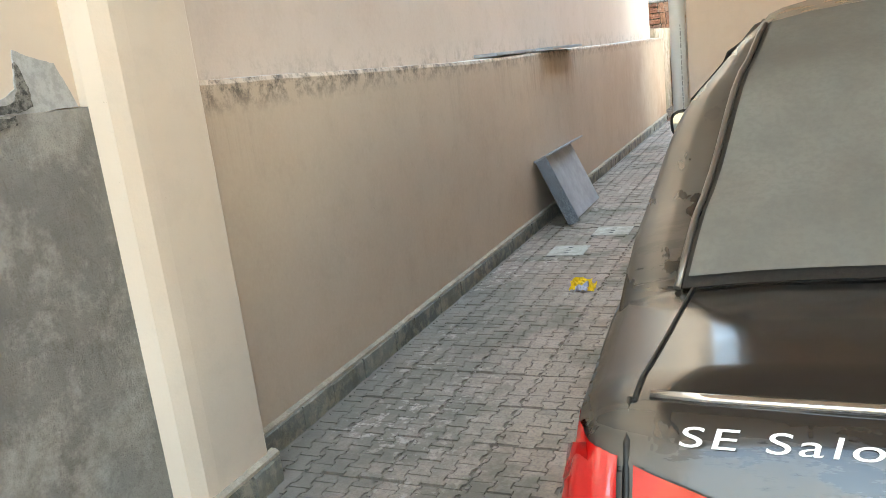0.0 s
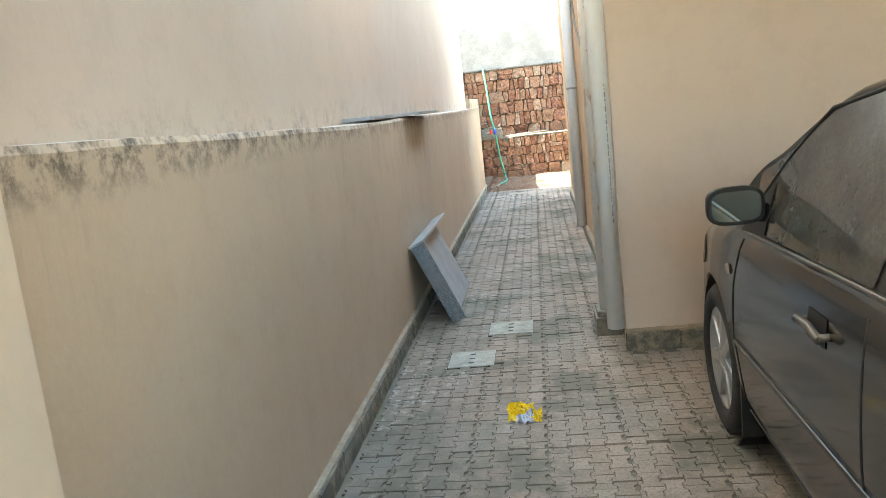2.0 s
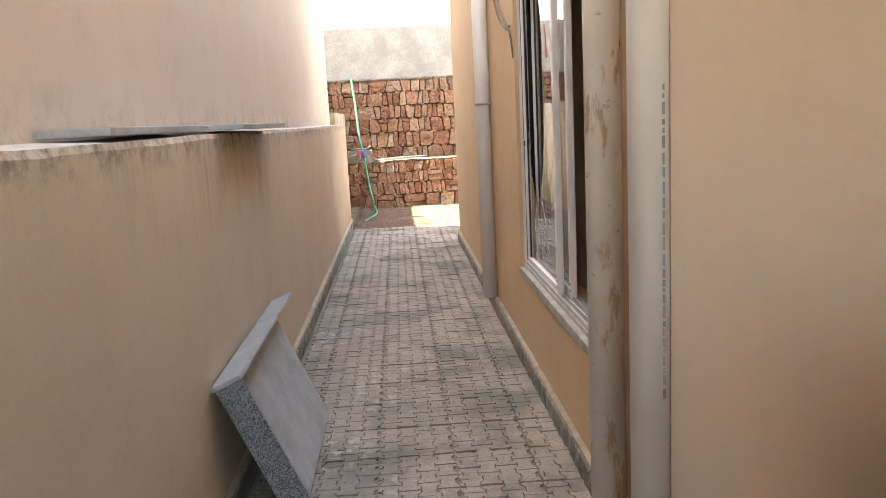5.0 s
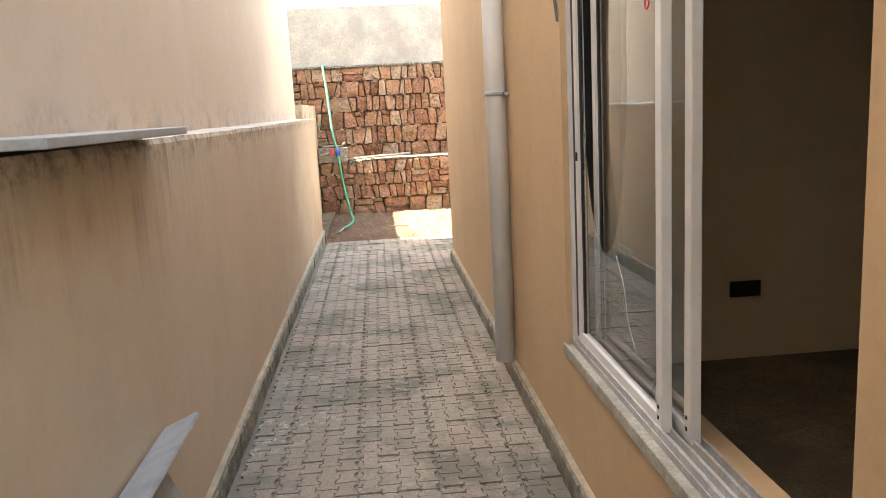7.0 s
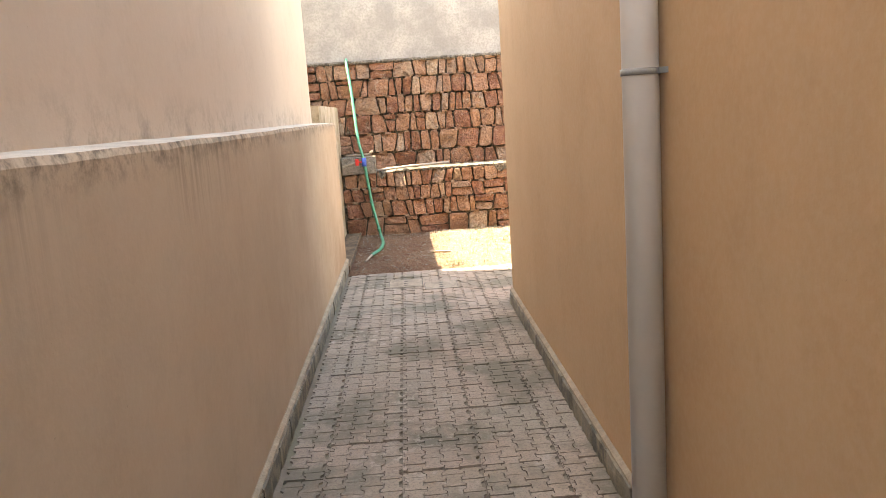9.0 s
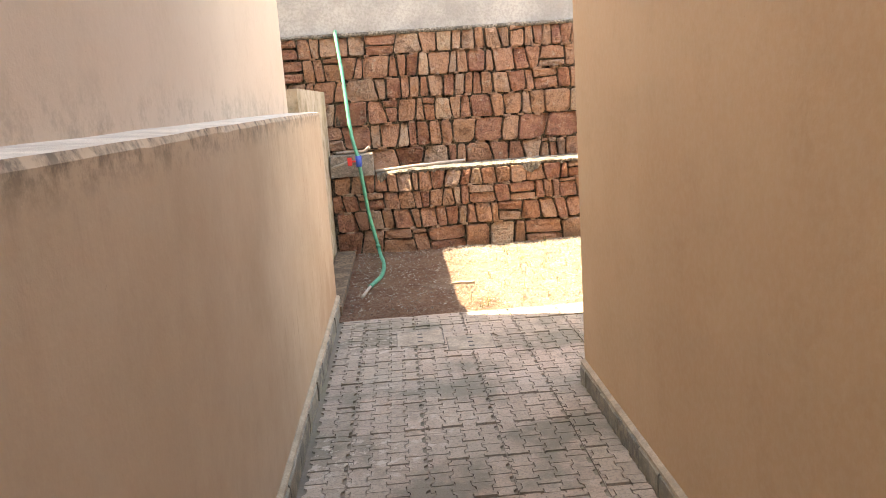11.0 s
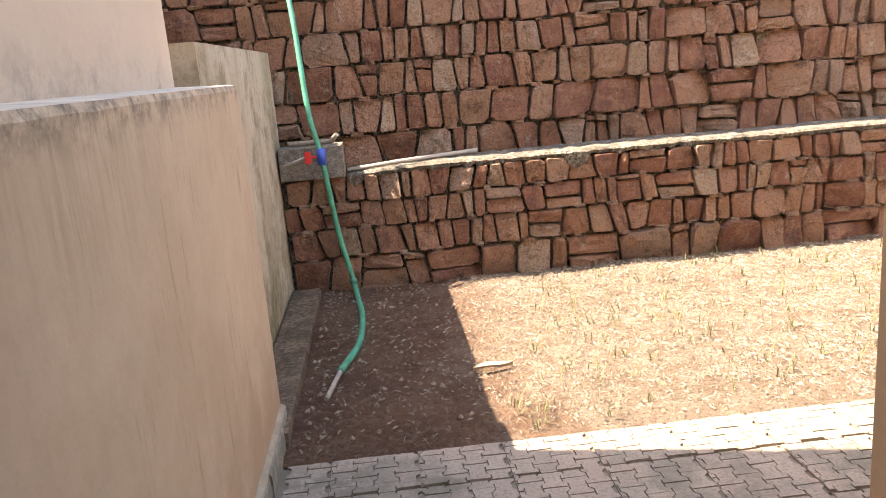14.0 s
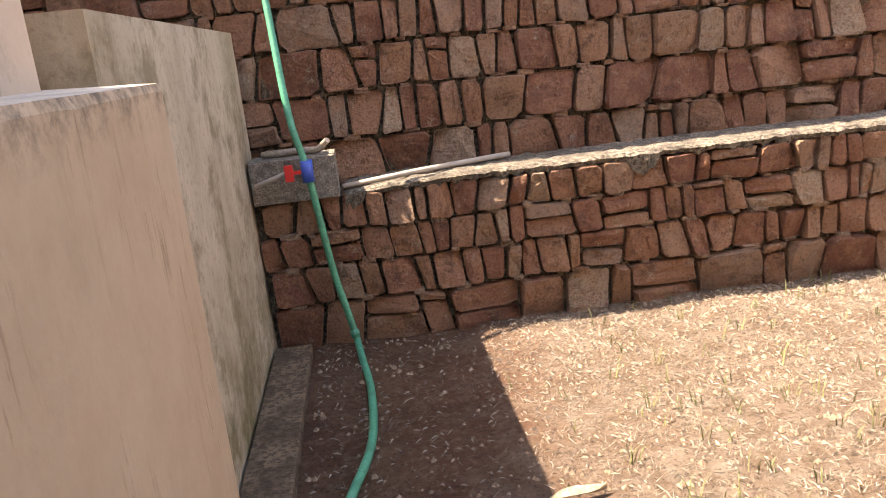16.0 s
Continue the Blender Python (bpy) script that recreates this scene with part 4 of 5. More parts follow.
solid("broken_pipe", tube([(-1.93, 16.30, 0.985), (-1.75, 16.30, 0.985), (-1.66, 16.27, 0.985), (-1.61, 16.22, 1.03)], [0.016, 0.017, 0.016, 0.014], 8), PEBBLE, "short pale elbow pipe on the concrete block", "pipe")

# soil litter
random.seed(21)


def soil_z(x, y):
    return -0.006 + 0.03 * min(1, (y - 13.93) / 0.3) + 0.022 * noise.noise((x * 2, y * 2, 0)) * min(1, (y - 13.93) / 0.2)


def litter(kind, count):
    verts, faces = [], []
    for _ in range(count):
        x = -1.78 + 4.6 * random.random() ** 1.2
        if x < -1.0 and random.random() < (0.95 if kind == "grass" else 0.78 if kind == "straw" else 0.25):
            x += random.uniform(0.8, 3.0)
        y = 13.97 + 2.22 * random.random()
        z = soil_z(x, y)
        a = random.uniform(0, 6.28)
        b = len(verts)
        if kind == "pebble":
            r = random.choice((0.006, 0.008, 0.008, 0.011, 0.016))
            ring = [(x + r * random.uniform(0.7, 1.2) * math.cos(a + i * 1.257), y + r * random.uniform(0.7, 1.2) * math.sin(a + i * 1.257), z) for i in range(5)]
            verts += ring + [(x, y, z + r * 0.9)]
            faces += [(b + i, b + (i + 1) % 5, b + 5) for i in range(5)]
        elif kind == "straw":
            L, w = random.uniform(0.008, 0.04), random.uniform(0.0005, 0.0011)
            dx, dy = math.cos(a) * L, math.sin(a) * L
            verts += [(x - dy * w / L, y + dx * w / L, z + 0.006), (x + dy * w / L, y - dx * w / L, z + 0.006), (x + dx, y + dy, z + random.uniform(0.006, 0.03)), (x + dx / 2, y + dy / 2, z + 0.016)]
            faces += [(b, b + 1, b + 3), (b + 1, b + 2, b + 3), (b, b + 3, b + 2)]
        else:
            for _k in range(random.randint(2, 6)):
                b = len(verts)
                a = random.uniform(0, 6.28)
                L, w, q = random.uniform(0.03, 0.10), random.uniform(0.0015, 0.003), random.uniform(0.3, 0.9)
                px, py = x + random.uniform(-0.02, 0.02), y + random.uniform(-0.02, 0.02)
                cx, cy = math.cos(a), math.sin(a)
                verts += [(px - cy * w, py + cx * w, z), (px + cy * w, py - cx * w, z), (px + cx * L * q * 0.4 - cy * w * 0.7, py + cy * L * q * 0.4 + cx * w * 0.7, z + L * 0.6), (px + cx * L * q * 0.4 + cy * w * 0.7, py + cy * L * q * 0.4 - cx * w * 0.7, z + L * 0.6), (px + cx * L * q, py + cy * L * q, z + L * 0.9)]
                faces += [(b, b + 1, b + 3, b + 2), (b + 2, b + 3, b + 4)]
    me = bpy.data.meshes.new(kind)
    me.from_pydata(verts, [], faces)
    return me


for kind, name, count, mat, label in (("pebble", "pebbles", 1700, GRIT, "brown pebbles and grit scattered on the soil"), ("straw", "straw", 14000, STRAW, "dry straw scattered on the soil"), ("grass", "grass", 200, GRASS, "sparse thin grass tufts on dry soil")):
    me = litter(kind, count)
    me.materials.append(mat)
    tagged(new(name, me), label, name, "", "stuff")

bm = bmesh.new()
g = [[bm.verts.new((-1.03 + 0.19 * i / 6, 14.55 + 0.05 * (j / 4 - 0.5) * math.sin(math.pi * min(1, (i + 0.6) / 6.8)) + 0.04 * i / 6, 0.042 + 0.006 * math.sin(i * 0.9) + 0.009 * abs(j - 2))) for j in range(5)] for i in range(7)]
for i in range(6):
    for j in range(4):
        bm.faces.new((g[i][j], g[i + 1][j], g[i + 1][j + 1], g[i][j + 1]))
solid("dead_leaf", bm, LEAF, "curled pale dead leaf on the soil", "leaf")

# ---- parked car ----
HANDLE = plain_mat("dull dusty chrome", (0.17, 0.155, 0.14), 0.12, 0.3, metal=0.6, bump=0)
CX, HALF, REAR, FRONT = 0.545, 0.852, 0.66, 5.05
AXLE_F, AXLE_R, WR = 4.18, 1.58, 0.305


def lerp_table(rows, y):
    if y <= rows[0][0]:
        return rows[0][1]
    for (a, p), (b, q) in zip(rows, rows[1:]):
        if y <= b:
            t = (y - a) / (b - a)
            t = t * t * (3 - 2 * t) * 0.5 + t * 0.5
            return p + (q - p) * t
    return rows[-1][1]


# heights of the deck, shoulder and roof, and half widths, along the car
DECK = [(0.66, 0.52), (0.72, 0.60), (0.80, 0.80), (0.86, 0.935), (0.895, 0.985), (0.95, 1.0), (1.45, 1.02), (3.5, 0.985), (3.9, 0.965), (4.5, 0.86), (4.9, 0.74), (5.05, 0.55)]
SHOULDER = [(0.66, 0.48), (0.72, 0.56), (0.80, 0.76), (0.87, 0.90), (0.95, 0.945), (1.5, 0.965), (3.5, 0.915), (3.9, 0.89), (4.5, 0.80), (4.9, 0.68), (5.05, 0.50)]
WIDTH = [(0.66, 0.76), (0.74, 0.80), (0.85, 0.822), (1.3, 0.845), (2.0, 0.852), (3.6, 0.852), (4.2, 0.845), (4.6, 0.79), (4.9, 0.66), (5.05, 0.52)]
ROOF = [(1.22, 0.985), (1.42, 1.12), (1.75, 1.33), (1.98, 1.425), (2.5, 1.465), (2.9, 1.46), (3.2, 1.40), (3.6, 1.20), (4.0, 0.985)]
RAIL = [(1.22, 0.74), (1.6, 0.69), (2.0, 0.60), (2.6, 0.585), (3.1, 0.60), (3.6, 0.68), (4.0, 0.74)]


def body_section(y):
    d, s, w = lerp_table(DECK, y), lerp_table(SHOULDER, y), lerp_table(WIDTH, y)
    return [(0.0, d), (0.40 * w, d - 0.002), (0.68 * w, d - 0.010), (0.86 * w, d - 0.026), (0.93 * w, d - 0.04 + 0.3 * (s - d + 0.05)), (0.965 * w, s - 0.012), (0.982 * w, s - 0.06),
            (0.992 * w, s - 0.13), (0.998 * w, s - 0.21), (1.0 * w, s - 0.29), (1.0 * w, s - 0.37), (0.992 * w, min(0.46, s - 0.44)), (0.985 * w, min(0.38, s - 0.46)), (0.975 * w, min(0.30, s - 0.48)), (0.95 * w, 0.22), (0.90 * w, 0.19)]


def side_x(y, z):
    """How far the body side stands from the car's middle at that height."""
    sec = body_section(y)
    if z > sec[4][1]:
        return sec[4][0]
    for (xa, za), (xb, zb) in zip(sec[4:], sec[5:]):
        if za >= z >= zb:
            t = (za - z) / (za - zb + 1e-9)
            return xa + (xb - xa) * t
    return sec[9][0]


def cabin_x(y, z):
    """The same for the cabin above the shoulder."""
    s, r, w = lerp_table(SHOULDER, y) - 0.01, lerp_table(ROOF, y), lerp_table(WIDTH, y) * 0.955
    t = max(0.0, min(1.0, (z - s) / max(0.02, 1.40 - s)))
    return w + (lerp_table(RAIL, y) - w) * (t * 0.80 + 0.2 * t * t)


def loft(sections, closed=False):
    bm = bmesh.new()
    rows = [[bm.verts.new(p) for p in s] for s in sections]
    for a, b in zip(rows, rows[1:]):
        for k in range(len(a) - 1):
            bm.faces.new((a[k], b[k], b[k + 1], a[k + 1])).smooth = True
    bmesh.ops.remove_doubles(bm, verts=bm.verts, dist=0.0005)
    bmesh.ops.recalc_face_normals(bm, faces=bm.faces)
    return bm


def car_shell():
    ys = sorted({round(REAR + (FRONT - REAR) * i / 178, 4) for i in range(179)})
    secs = []
    for y in ys:
        s = body_section(y)
        fine = []
        for (xa, za), (xb, zb) in zip(s, s[1:]):
            for k in range(2):
                fine.append((xa + (xb - xa) * k / 2, za + (zb - za) * k / 2))
        fine.append(s[-1])
        secs.append([(CX - x, y, z) for x, z in fine] [::-1] + [(CX + x, y, z) for x, z in fine[1:]])
    bm = loft(secs)
    # wheel arches: cut a clean circle through the sides
    for ya in (AXLE_F, AXLE_R):
        R, seg = 0.352, 40
        for k in range(seg):
            a = 2 * math.pi * (k + 0.5) / seg
            nrm = Vector((0, math.cos(a), math.sin(a)))
            near = [f for f in bm.faces if abs(f.calc_center_median().x - CX) > 0.45 and math.hypot(f.calc_center_median().y - ya, f.calc_center_median().z - WR) < R + 0.12]
            geom = list({v for f in near for v in f.verts} | {e for f in near for e in f.edges}) + near
            if near:
                bmesh.ops.bisect_plane(bm, geom=geom, dist=0.0001, plane_co=Vector((0, ya, WR)) + nrm * R * math.cos(math.pi / seg), plane_no=nrm)
        gone = [f for f in bm.faces if math.hypot(f.calc_center_median().y - ya, f.calc_center_median().z - WR) < R * 0.999 and abs(f.calc_center_median().x - CX) > 0.45]
        bmesh.ops.delete(bm, geom=gone, context="FACES")
    return bm


def car_cabin():
    secs = []
    for i in range(71):
        y = 1.22 + (4.0 - 1.22) * i / 70
        r, s = lerp_table(ROOF, y), lerp_table(SHOULDER, y) - 0.02
        top = max(s + 0.012, r - 0.055)
        half = []
        for k in range(9):
            z = s + (top - s) * k / 8
            half.append((cabin_x(y, z), z))
        xt = half[-1][0]
        for k in range(1, 7):
            a = k / 6
            half.append((xt * math.cos(a * math.pi / 2) ** 0.6 if a < 1 else 0.0, top + (r - top) * math.sin(a * math.pi / 2)))
        secs.append([(CX - x, y, z) for x, z in half] + [(CX + x, y, z) for x, z in half[::-1][1:]])
    return loft(secs)


def side_patch(y0, y1, low, high, out, fn, n=16, m=8, flip=1):
    """A skin over the body side between two height curves, standing out by a few millimetres."""
    bm = bmesh.new()
    g = []
    for i in range(n + 1):
        y = y0 + (y1 - y0) * i / n
        a, b = low(y), high(y)
        g.append([bm.verts.new((CX - flip * (fn(y, a + (b - a) * j / m) + out), y, a + (b - a) * j / m)) for j in range(m + 1)])
    for i in range(n):
        for j in range(m):
            bm.faces.new((g[i][j], g[i + 1][j], g[i + 1][j + 1], g[i][j + 1])).smooth = True
    bmesh.ops.recalc_face_normals(bm, faces=bm.faces)
    return bm


def side_line(points, r, fn, out=0.0, seg=6, flip=1, steps=6):
    pts = []
    for (ya, za), (yb, zb) in zip(points, points[1:]):
        for k in range(steps):
            y, z = ya + (yb - ya) * k / steps, za + (zb - za) * k / steps
            pts.append((CX - flip * (fn(y, z) + out), y, z))
    y, z = points[-1]
    pts.append((CX - flip * (fn(y, z) + out), y, z))
    return tube(pts, r, seg)


def lathe(profile, seg=36):
    """Turns (radius, along-x) pairs round the x axis."""
    bm = bmesh.new()
    rings = [[bm.verts.new((x, r * math.cos(a), r * math.sin(a))) for a in (2 * math.pi * k / seg for k in range(seg))] for r, x in profile]
    for a, b in zip(rings, rings[1:]):
        for k in range(seg):
            bm.faces.new((a[k], a[(k + 1) % seg], b[(k + 1) % seg], b[k])).smooth = True
    bmesh.ops.recalc_face_normals(bm, faces=bm.faces)
    return bm


def place(bm, at, flip=1):
    bmesh.ops.transform(bm, matrix=Matrix.Translation(at) @ Matrix.Diagonal((flip, 1, 1, 1)), verts=bm.verts)
    if flip < 0:
        bmesh.ops.reverse_faces(bm, faces=bm.faces)
    return bm


def deck_z(x, y):
    sec = body_section(y)
    for (xa, za), (xb, zb) in zip(sec, sec[1:]):
        if xa <= abs(x) <= xb:
            return za + (zb - za) * (abs(x) - xa) / (xb - xa + 1e-9)
    return sec[0][1]


def rear_y(x, z):
    """Where the tail surface stands, off the middle by x, at the height z."""
    for i in range(200):
        y = REAR + 0.7 * i / 200
        sec = body_section(y)
        for (xa, za), (xb, zb) in zip(sec[:11], sec[1:]):
            if xa <= abs(x) <= xb and za + (zb - za) * (abs(x) - xa) / (xb - xa + 1e-9) >= z:
                return y
    return REAR + 0.7


def belt(y):
    return lerp_table(SHOULDER, y) + 0.012


def roofline(y):
    return min(1.385, lerp_table(ROOF, y) - 0.072)


def build_car():
    car = thing("car", "dusty dark grey saloon car parked by the carport wall", "car", (0, 0, 0))
    body = part("body", car_shell(), PAINT, car)
    part("cabin", car_cabin(), PAINT, car, "dusty dark roof and pillars")
    part("underbody", boxes((CX - 0.62, CX + 0.62, 0.85, 4.55, 0.17, 0.5)), TRIM, car, "black underbody")
    # side windows, handles, gaps, on both sides
    for flip in (1, -1):
        part("window_surround", side_patch(1.72, 3.78, lambda y: belt(y) - 0.012, lambda y: max(belt(y), roofline(y) + 0.02), 0.002, cabin_x, 40, 8, flip), TRIM, car, "black window surround")
        part("rear_window", side_patch(2.02, 2.66, belt, roofline, 0.006, cabin_x, 14, 8, flip), CARGLASS, car, "dusty dark side window")
        part("quarter_window", side_patch(1.80, 1.99, belt, lambda y: belt(y) + (roofline(y) - belt(y)) * min(1, (y - 1.79) / 0.15), 0.006, cabin_x, 8, 6, flip), CARGLASS, car, "dusty dark quarter window")
        part("front_window", side_patch(2.72, 3.66, belt, lambda y: max(belt(y) + 0.004, roofline(y)), 0.006, cabin_x, 20, 8, flip), CARGLASS, car, "dusty dark side window")
        part("belt_strip", side_line([(1.74, belt(1.74) - 0.01), (2.3, belt(2.3) - 0.01), (3.0, belt(3.0) - 0.01), (3.74, belt(3.74) - 0.01)], 0.008, cabin_x, 0.004, 6, flip), HANDLE, car, "dull metal strip under the windows")
        part("drip_rail", side_line([(1.74, belt(1.74)), (1.9, roofline(1.9) + 0.02), (2.2, roofline(2.2) + 0.024), (2.8, roofline(2.8) + 0.024), (3.3, roofline(3.3) + 0.02), (3.74, belt(3.74))], 0.007, cabin_x, 0.004, 6, flip), TRIM, car, "black drip rail")
        part("moulding", side_line([(1.98, 0.50), (2.7, 0.50), (3.78, 0.50)], 0.010, side_x, 0.003, 6, flip), PAINT, car, "dusty body-coloured side moulding")
        for name, pts in (("door_gap", [(2.69, 0.24), (2.69, 0.5), (2.69, 0.89)]), ("door_gap", [(3.76, 0.26), (3.82, 0.5), (3.80, 0.7), (3.72, 0.88)]),
                          ("door_gap", [(1.93, 0.30), (1.94, 0.5), (1.88, 0.64), (1.86, 0.78), (1.82, 0.91)]), ("door_gap", [(1.96, 0.245), (2.7, 0.235), (3.76, 0.25)])):
            part(name, side_line(pts, 0.0035, side_x, 0.0, 5, flip), TRIM, body)
        for yh in (2.12, 2.88):
            bm = side_line([(yh, 0.785), (yh + 0.08, 0.80), (yh + 0.17, 0.795)], 0.011, side_x, 0.024, 8, flip)
            hnd = part("door_handle", bm, HANDLE, car, "dull grey door handle")
            # flat dark patch paints the shade of a recess that isn't hollowed out
            part("handle_recess", side_patch(yh + 0.02, yh + 0.15, lambda y: 0.755, lambda y: 0.83, 0.002, side_x, 6, 4, flip), TRIM, hnd, "dark patch painting the shade in the finger recess")
            for yy in (yh + 0.005, yh + 0.165):
                part("handle_foot", tube([(CX - flip * (side_x(yy, 0.79) - 0.01), yy, 0.79), (CX - flip * (side_x(yy, 0.79) + 0.024), yy, 0.79)], 0.010, 8), HANDLE, hnd)
        bm = side_patch(3.62 + 0.22, 3.62 + 0.29, lambda y: 0.745 - 0.019 * math.sqrt(max(0.02, 1 - ((y - 3.875) / 0.035) ** 2)), lambda y: 0.745 + 0.019 * math.sqrt(max(0.02, 1 - ((y - 3.875) / 0.035) ** 2)), 0.006, side_x, 6, 4, flip)
        part("side_repeater", bm, CLEAR, car, "small clear side repeater lamp")
        # front lamp
        almond = lambda y: math.sqrt(max(0.0, 1 - ((y - 4.72) / 0.19) ** 2))
        bm = side_patch(4.535, 4.905, lambda y: 0.668 - 0.068 * almond(y), lambda y: min(0.668 + 0.085 * almond(y), lerp_table(SHOULDER, y) - 0.015), 0.004, side_x, 20, 6, flip)
        part("headlight", bm, CLEAR, car, "clear wrap-round headlight")
        # tail lamp: a piece on the wing round to the side, a piece on the boot lid
        for nm, xa, xb, za, zb in (("tail_light", 0.800, 0.735, 0.925, 0.91), ("boot_light", 0.715, 0.40, 0.905, 0.82)):
            bm = bmesh.new()
            g = []
            for i in range(15):
                t = i / 14
                x, zt = xa + (xb - xa) * t, za + (zb - za) * t
                g.append([bm.verts.new((CX - flip * x, rear_y(x, 0.64 + (zt - 0.64) * j / 10) - 0.010, 0.64 + (zt - 0.64) * j / 10)) for j in range(11)])
            if nm == "tail_light":
                side = []
                for i in range(9):
                    y = 0.86 + 0.26 * (1 - i / 8)
                    zt = 0.925 - 0.16 * (1 - i / 8)
                    side.append([bm.verts.new((CX - flip * (side_x(y, 0.64 + (zt - 0.64) * j / 10) + 0.008), max(y, 0.0), 0.64 + (zt - 0.64) * j / 10)) for j in range(11)])
                g = side + g
            for p, q in zip(g, g[1:]):
                for j in range(10):
                    bm.faces.new((p[j], p[j + 1], q[j + 1], q[j])).smooth = True
            bmesh.ops.recalc_face_normals(bm, faces=bm.faces)
            part(nm, bm, TAIL, car, "red plastic tail light")
        # mirror
        mx, my, mz = CX - flip * (HALF + 0.048), 3.50, 1.030
        bm = bmesh.new()
        bmesh.ops.create_uvsphere(bm, u_segments=20, v_segments=12, radius=1.0)
        for v in bm.verts:
            q = v.co
            sx = math.copysign(abs(q.x) ** 0.6, q.x) * 0.088
            sz = math.copysign(abs(q.z) ** 0.6, q.z) * 0.060
            sy = q.y * 0.09 if q.y > 0 else max(q.y * 0.09, -0.012)
            v.co = Vector((mx + sx, my + sy, mz + sz - 0.0 * sx))
        for f in bm.faces:
            f.smooth = True
        mir = part("wing_mirror", bm, TRIM, car, "black wing mirror housing")
        bm = bmesh.new()
        ring = []
        for k in range(28):
            a = 2 * math.pi * k / 28
            c, s = math.cos(a), math.sin(a)
            ring.append(bm.verts.new((mx + math.copysign(abs(c) ** 0.5, c) * 0.074, my - 0.0155, mz + math.copysign(abs(s) ** 0.5, s) * 0.047)))
        bm.faces.new(ring)
        part("mirror_glass", bm, MIRROR, mir, "mirror glass")
        part("mirror_arm", tube([(mx + flip * 0.08, my + 0.02, mz - 0.03), (CX - flip * (HALF - 0.08), my + 0.06, mz - 0.045)], [0.03, 0.035], 10), TRIM, mir)
        part("mirror_sail", side_patch(3.50, 3.76, lambda y: belt(y) - 0.005, lambda y: max(belt(y) + 0.002, belt(y) + 0.17 * (3.76 - y) / 0.26), 0.01, cabin_x, 8, 4, flip), TRIM, mir, "black mirror mounting")
    # fuel flap outline on the near rear wing
    pts = []
    for k in range(25):
        a = 2 * math.pi * k / 24
        c, s = math.cos(a), math.sin(a)
        pts.append((1.60 + math.copysign(abs(c) ** 0.7, c) * 0.095, 0.80 + math.copysign(abs(s) ** 0.7, s) * 0.10))
    part("fuel_flap", side_line(pts, 0.003, side_x, 0.0, 5, 1, 2), TRIM, body, "dark gap round the fuel flap")
    # glass front and back, laid on the cabin's slope
    def slope(y0, y1, w0, w1, out, name, mat, label):
        bm = bmesh.new()
        g = []
        for i in range(13):
            y = y0 + (y1 - y0) * i / 12
            w = w0 + (w1 - w0) * i / 12
            r = lerp_table(ROOF, y)
            top = max(lerp_table(SHOULDER, y) - 0.008, r - 0.055)
            row = []
            for j in range(15):
                u = -1 + 2 * j / 14
                x = u * w
                xt = cabin_x(y, top)
                q = min(0.999, abs(x) / xt) ** (1 / 0.6)
                zz = top + (r - top) * math.sqrt(max(0.0, 1 - q * q))
                row.append(bm.verts.new((CX + x, y - out * (1 if y < 2.5 else -1) * 0.6, zz + out)))
            g.append(row)
        for i in range(12):
            for j in range(14):
                bm.faces.new((g[i][j], g[i + 1][j], g[i + 1][j + 1], g[i][j + 1])).smooth = True
        bmesh.ops.recalc_face_normals(bm, faces=bm.faces)
        return part(name, bm, mat, car, label)
    slope(1.27, 1.97, 0.70, 0.57, 0.004, "rear_seal", TRIM, "black rear window seal")
    slope(1.285, 1.955, 0.69, 0.56, 0.008, "rear_windscreen", REARGLASS, "dusty grey rear windscreen")
    for f in (-1, 1):
        pts = []
        for i in range(13):
            yy = 1.27 + 0.70 * i / 12
            x = 0.708 - 0.13 * i / 12
            r = lerp_table(ROOF, yy)
            top = max(lerp_table(SHOULDER, yy) - 0.008, r - 0.055)
            q = min(0.999, x / cabin_x(yy, top)) ** (1 / 0.6)
            pts.append((CX + f * x, yy, top + (r - top) * math.sqrt(max(0.0, 1 - q * q)) + 0.004))
        part("rear_trim", tube(pts, 0.006, 8), HANDLE, car, "thin polished strip beside the rear window")
    slope(3.15, 3.92, 0.55, 0.66, 0.006, "windscreen", CARGLASS, "dark windscreen")
    # boot lid: gaps, painted edge reflection, lettering, lock
    def deck_line(pts, r, out=0.0):
        fine = []
        for (xa, ya), (xb, yb) in zip(pts, pts[1:]):
            for k in range(10):
                x, y = xa + (xb - xa) * k / 10, ya + (yb - ya) * k / 10
                fine.append((CX + x, y, deck_z(x, y) + out))
        x, y = pts[-1]
        fine.append((CX + x, y, deck_z(x, y) + out))
        return tube(fine, r, 6)
    for f in (-1, 1):
        part("boot_gap", deck_line([(f * 0.68, 1.30), (f * 0.70, 1.1), (f * 0.715, 0.96), (f * 0.72, 0.91)], 0.004), TRIM, body)
        part("boot_gap", tube([(CX + f * 0.725, rear_y(0.725, zz) - 0.001, zz) for zz in (0.96, 0.92, 0.88, 0.82, 0.76, 0.70)], 0.005, 6), TRIM, body)
    # bright strip stands in for sky reflected in the painted boot fold
    part("boot_edge", tube([(CX + u * 0.70, rear_y(0.4, 0.972) - 0.002 + 0.03 * u ** 4, 0.978 - 0.012 * u ** 4) for u in (i / 10 for i in range(-10, 11))], 0.007, 8), EDGE_GLINT, car, "bright strip painting the sky reflection on the boot lid edge")
    part("boot_lock", lathe([(0.0, 0.0), (0.014, 0.0), (0.014, 0.01), (0.0, 0.01)], 14), TRIM, car)
    car.children[-1].matrix_local = Matrix.Translation((CX - 0.685, rear_y(0.685, 0.93) - 0.006, 0.93)) @ Matrix.Rotation(radians(90), 4, "Z")
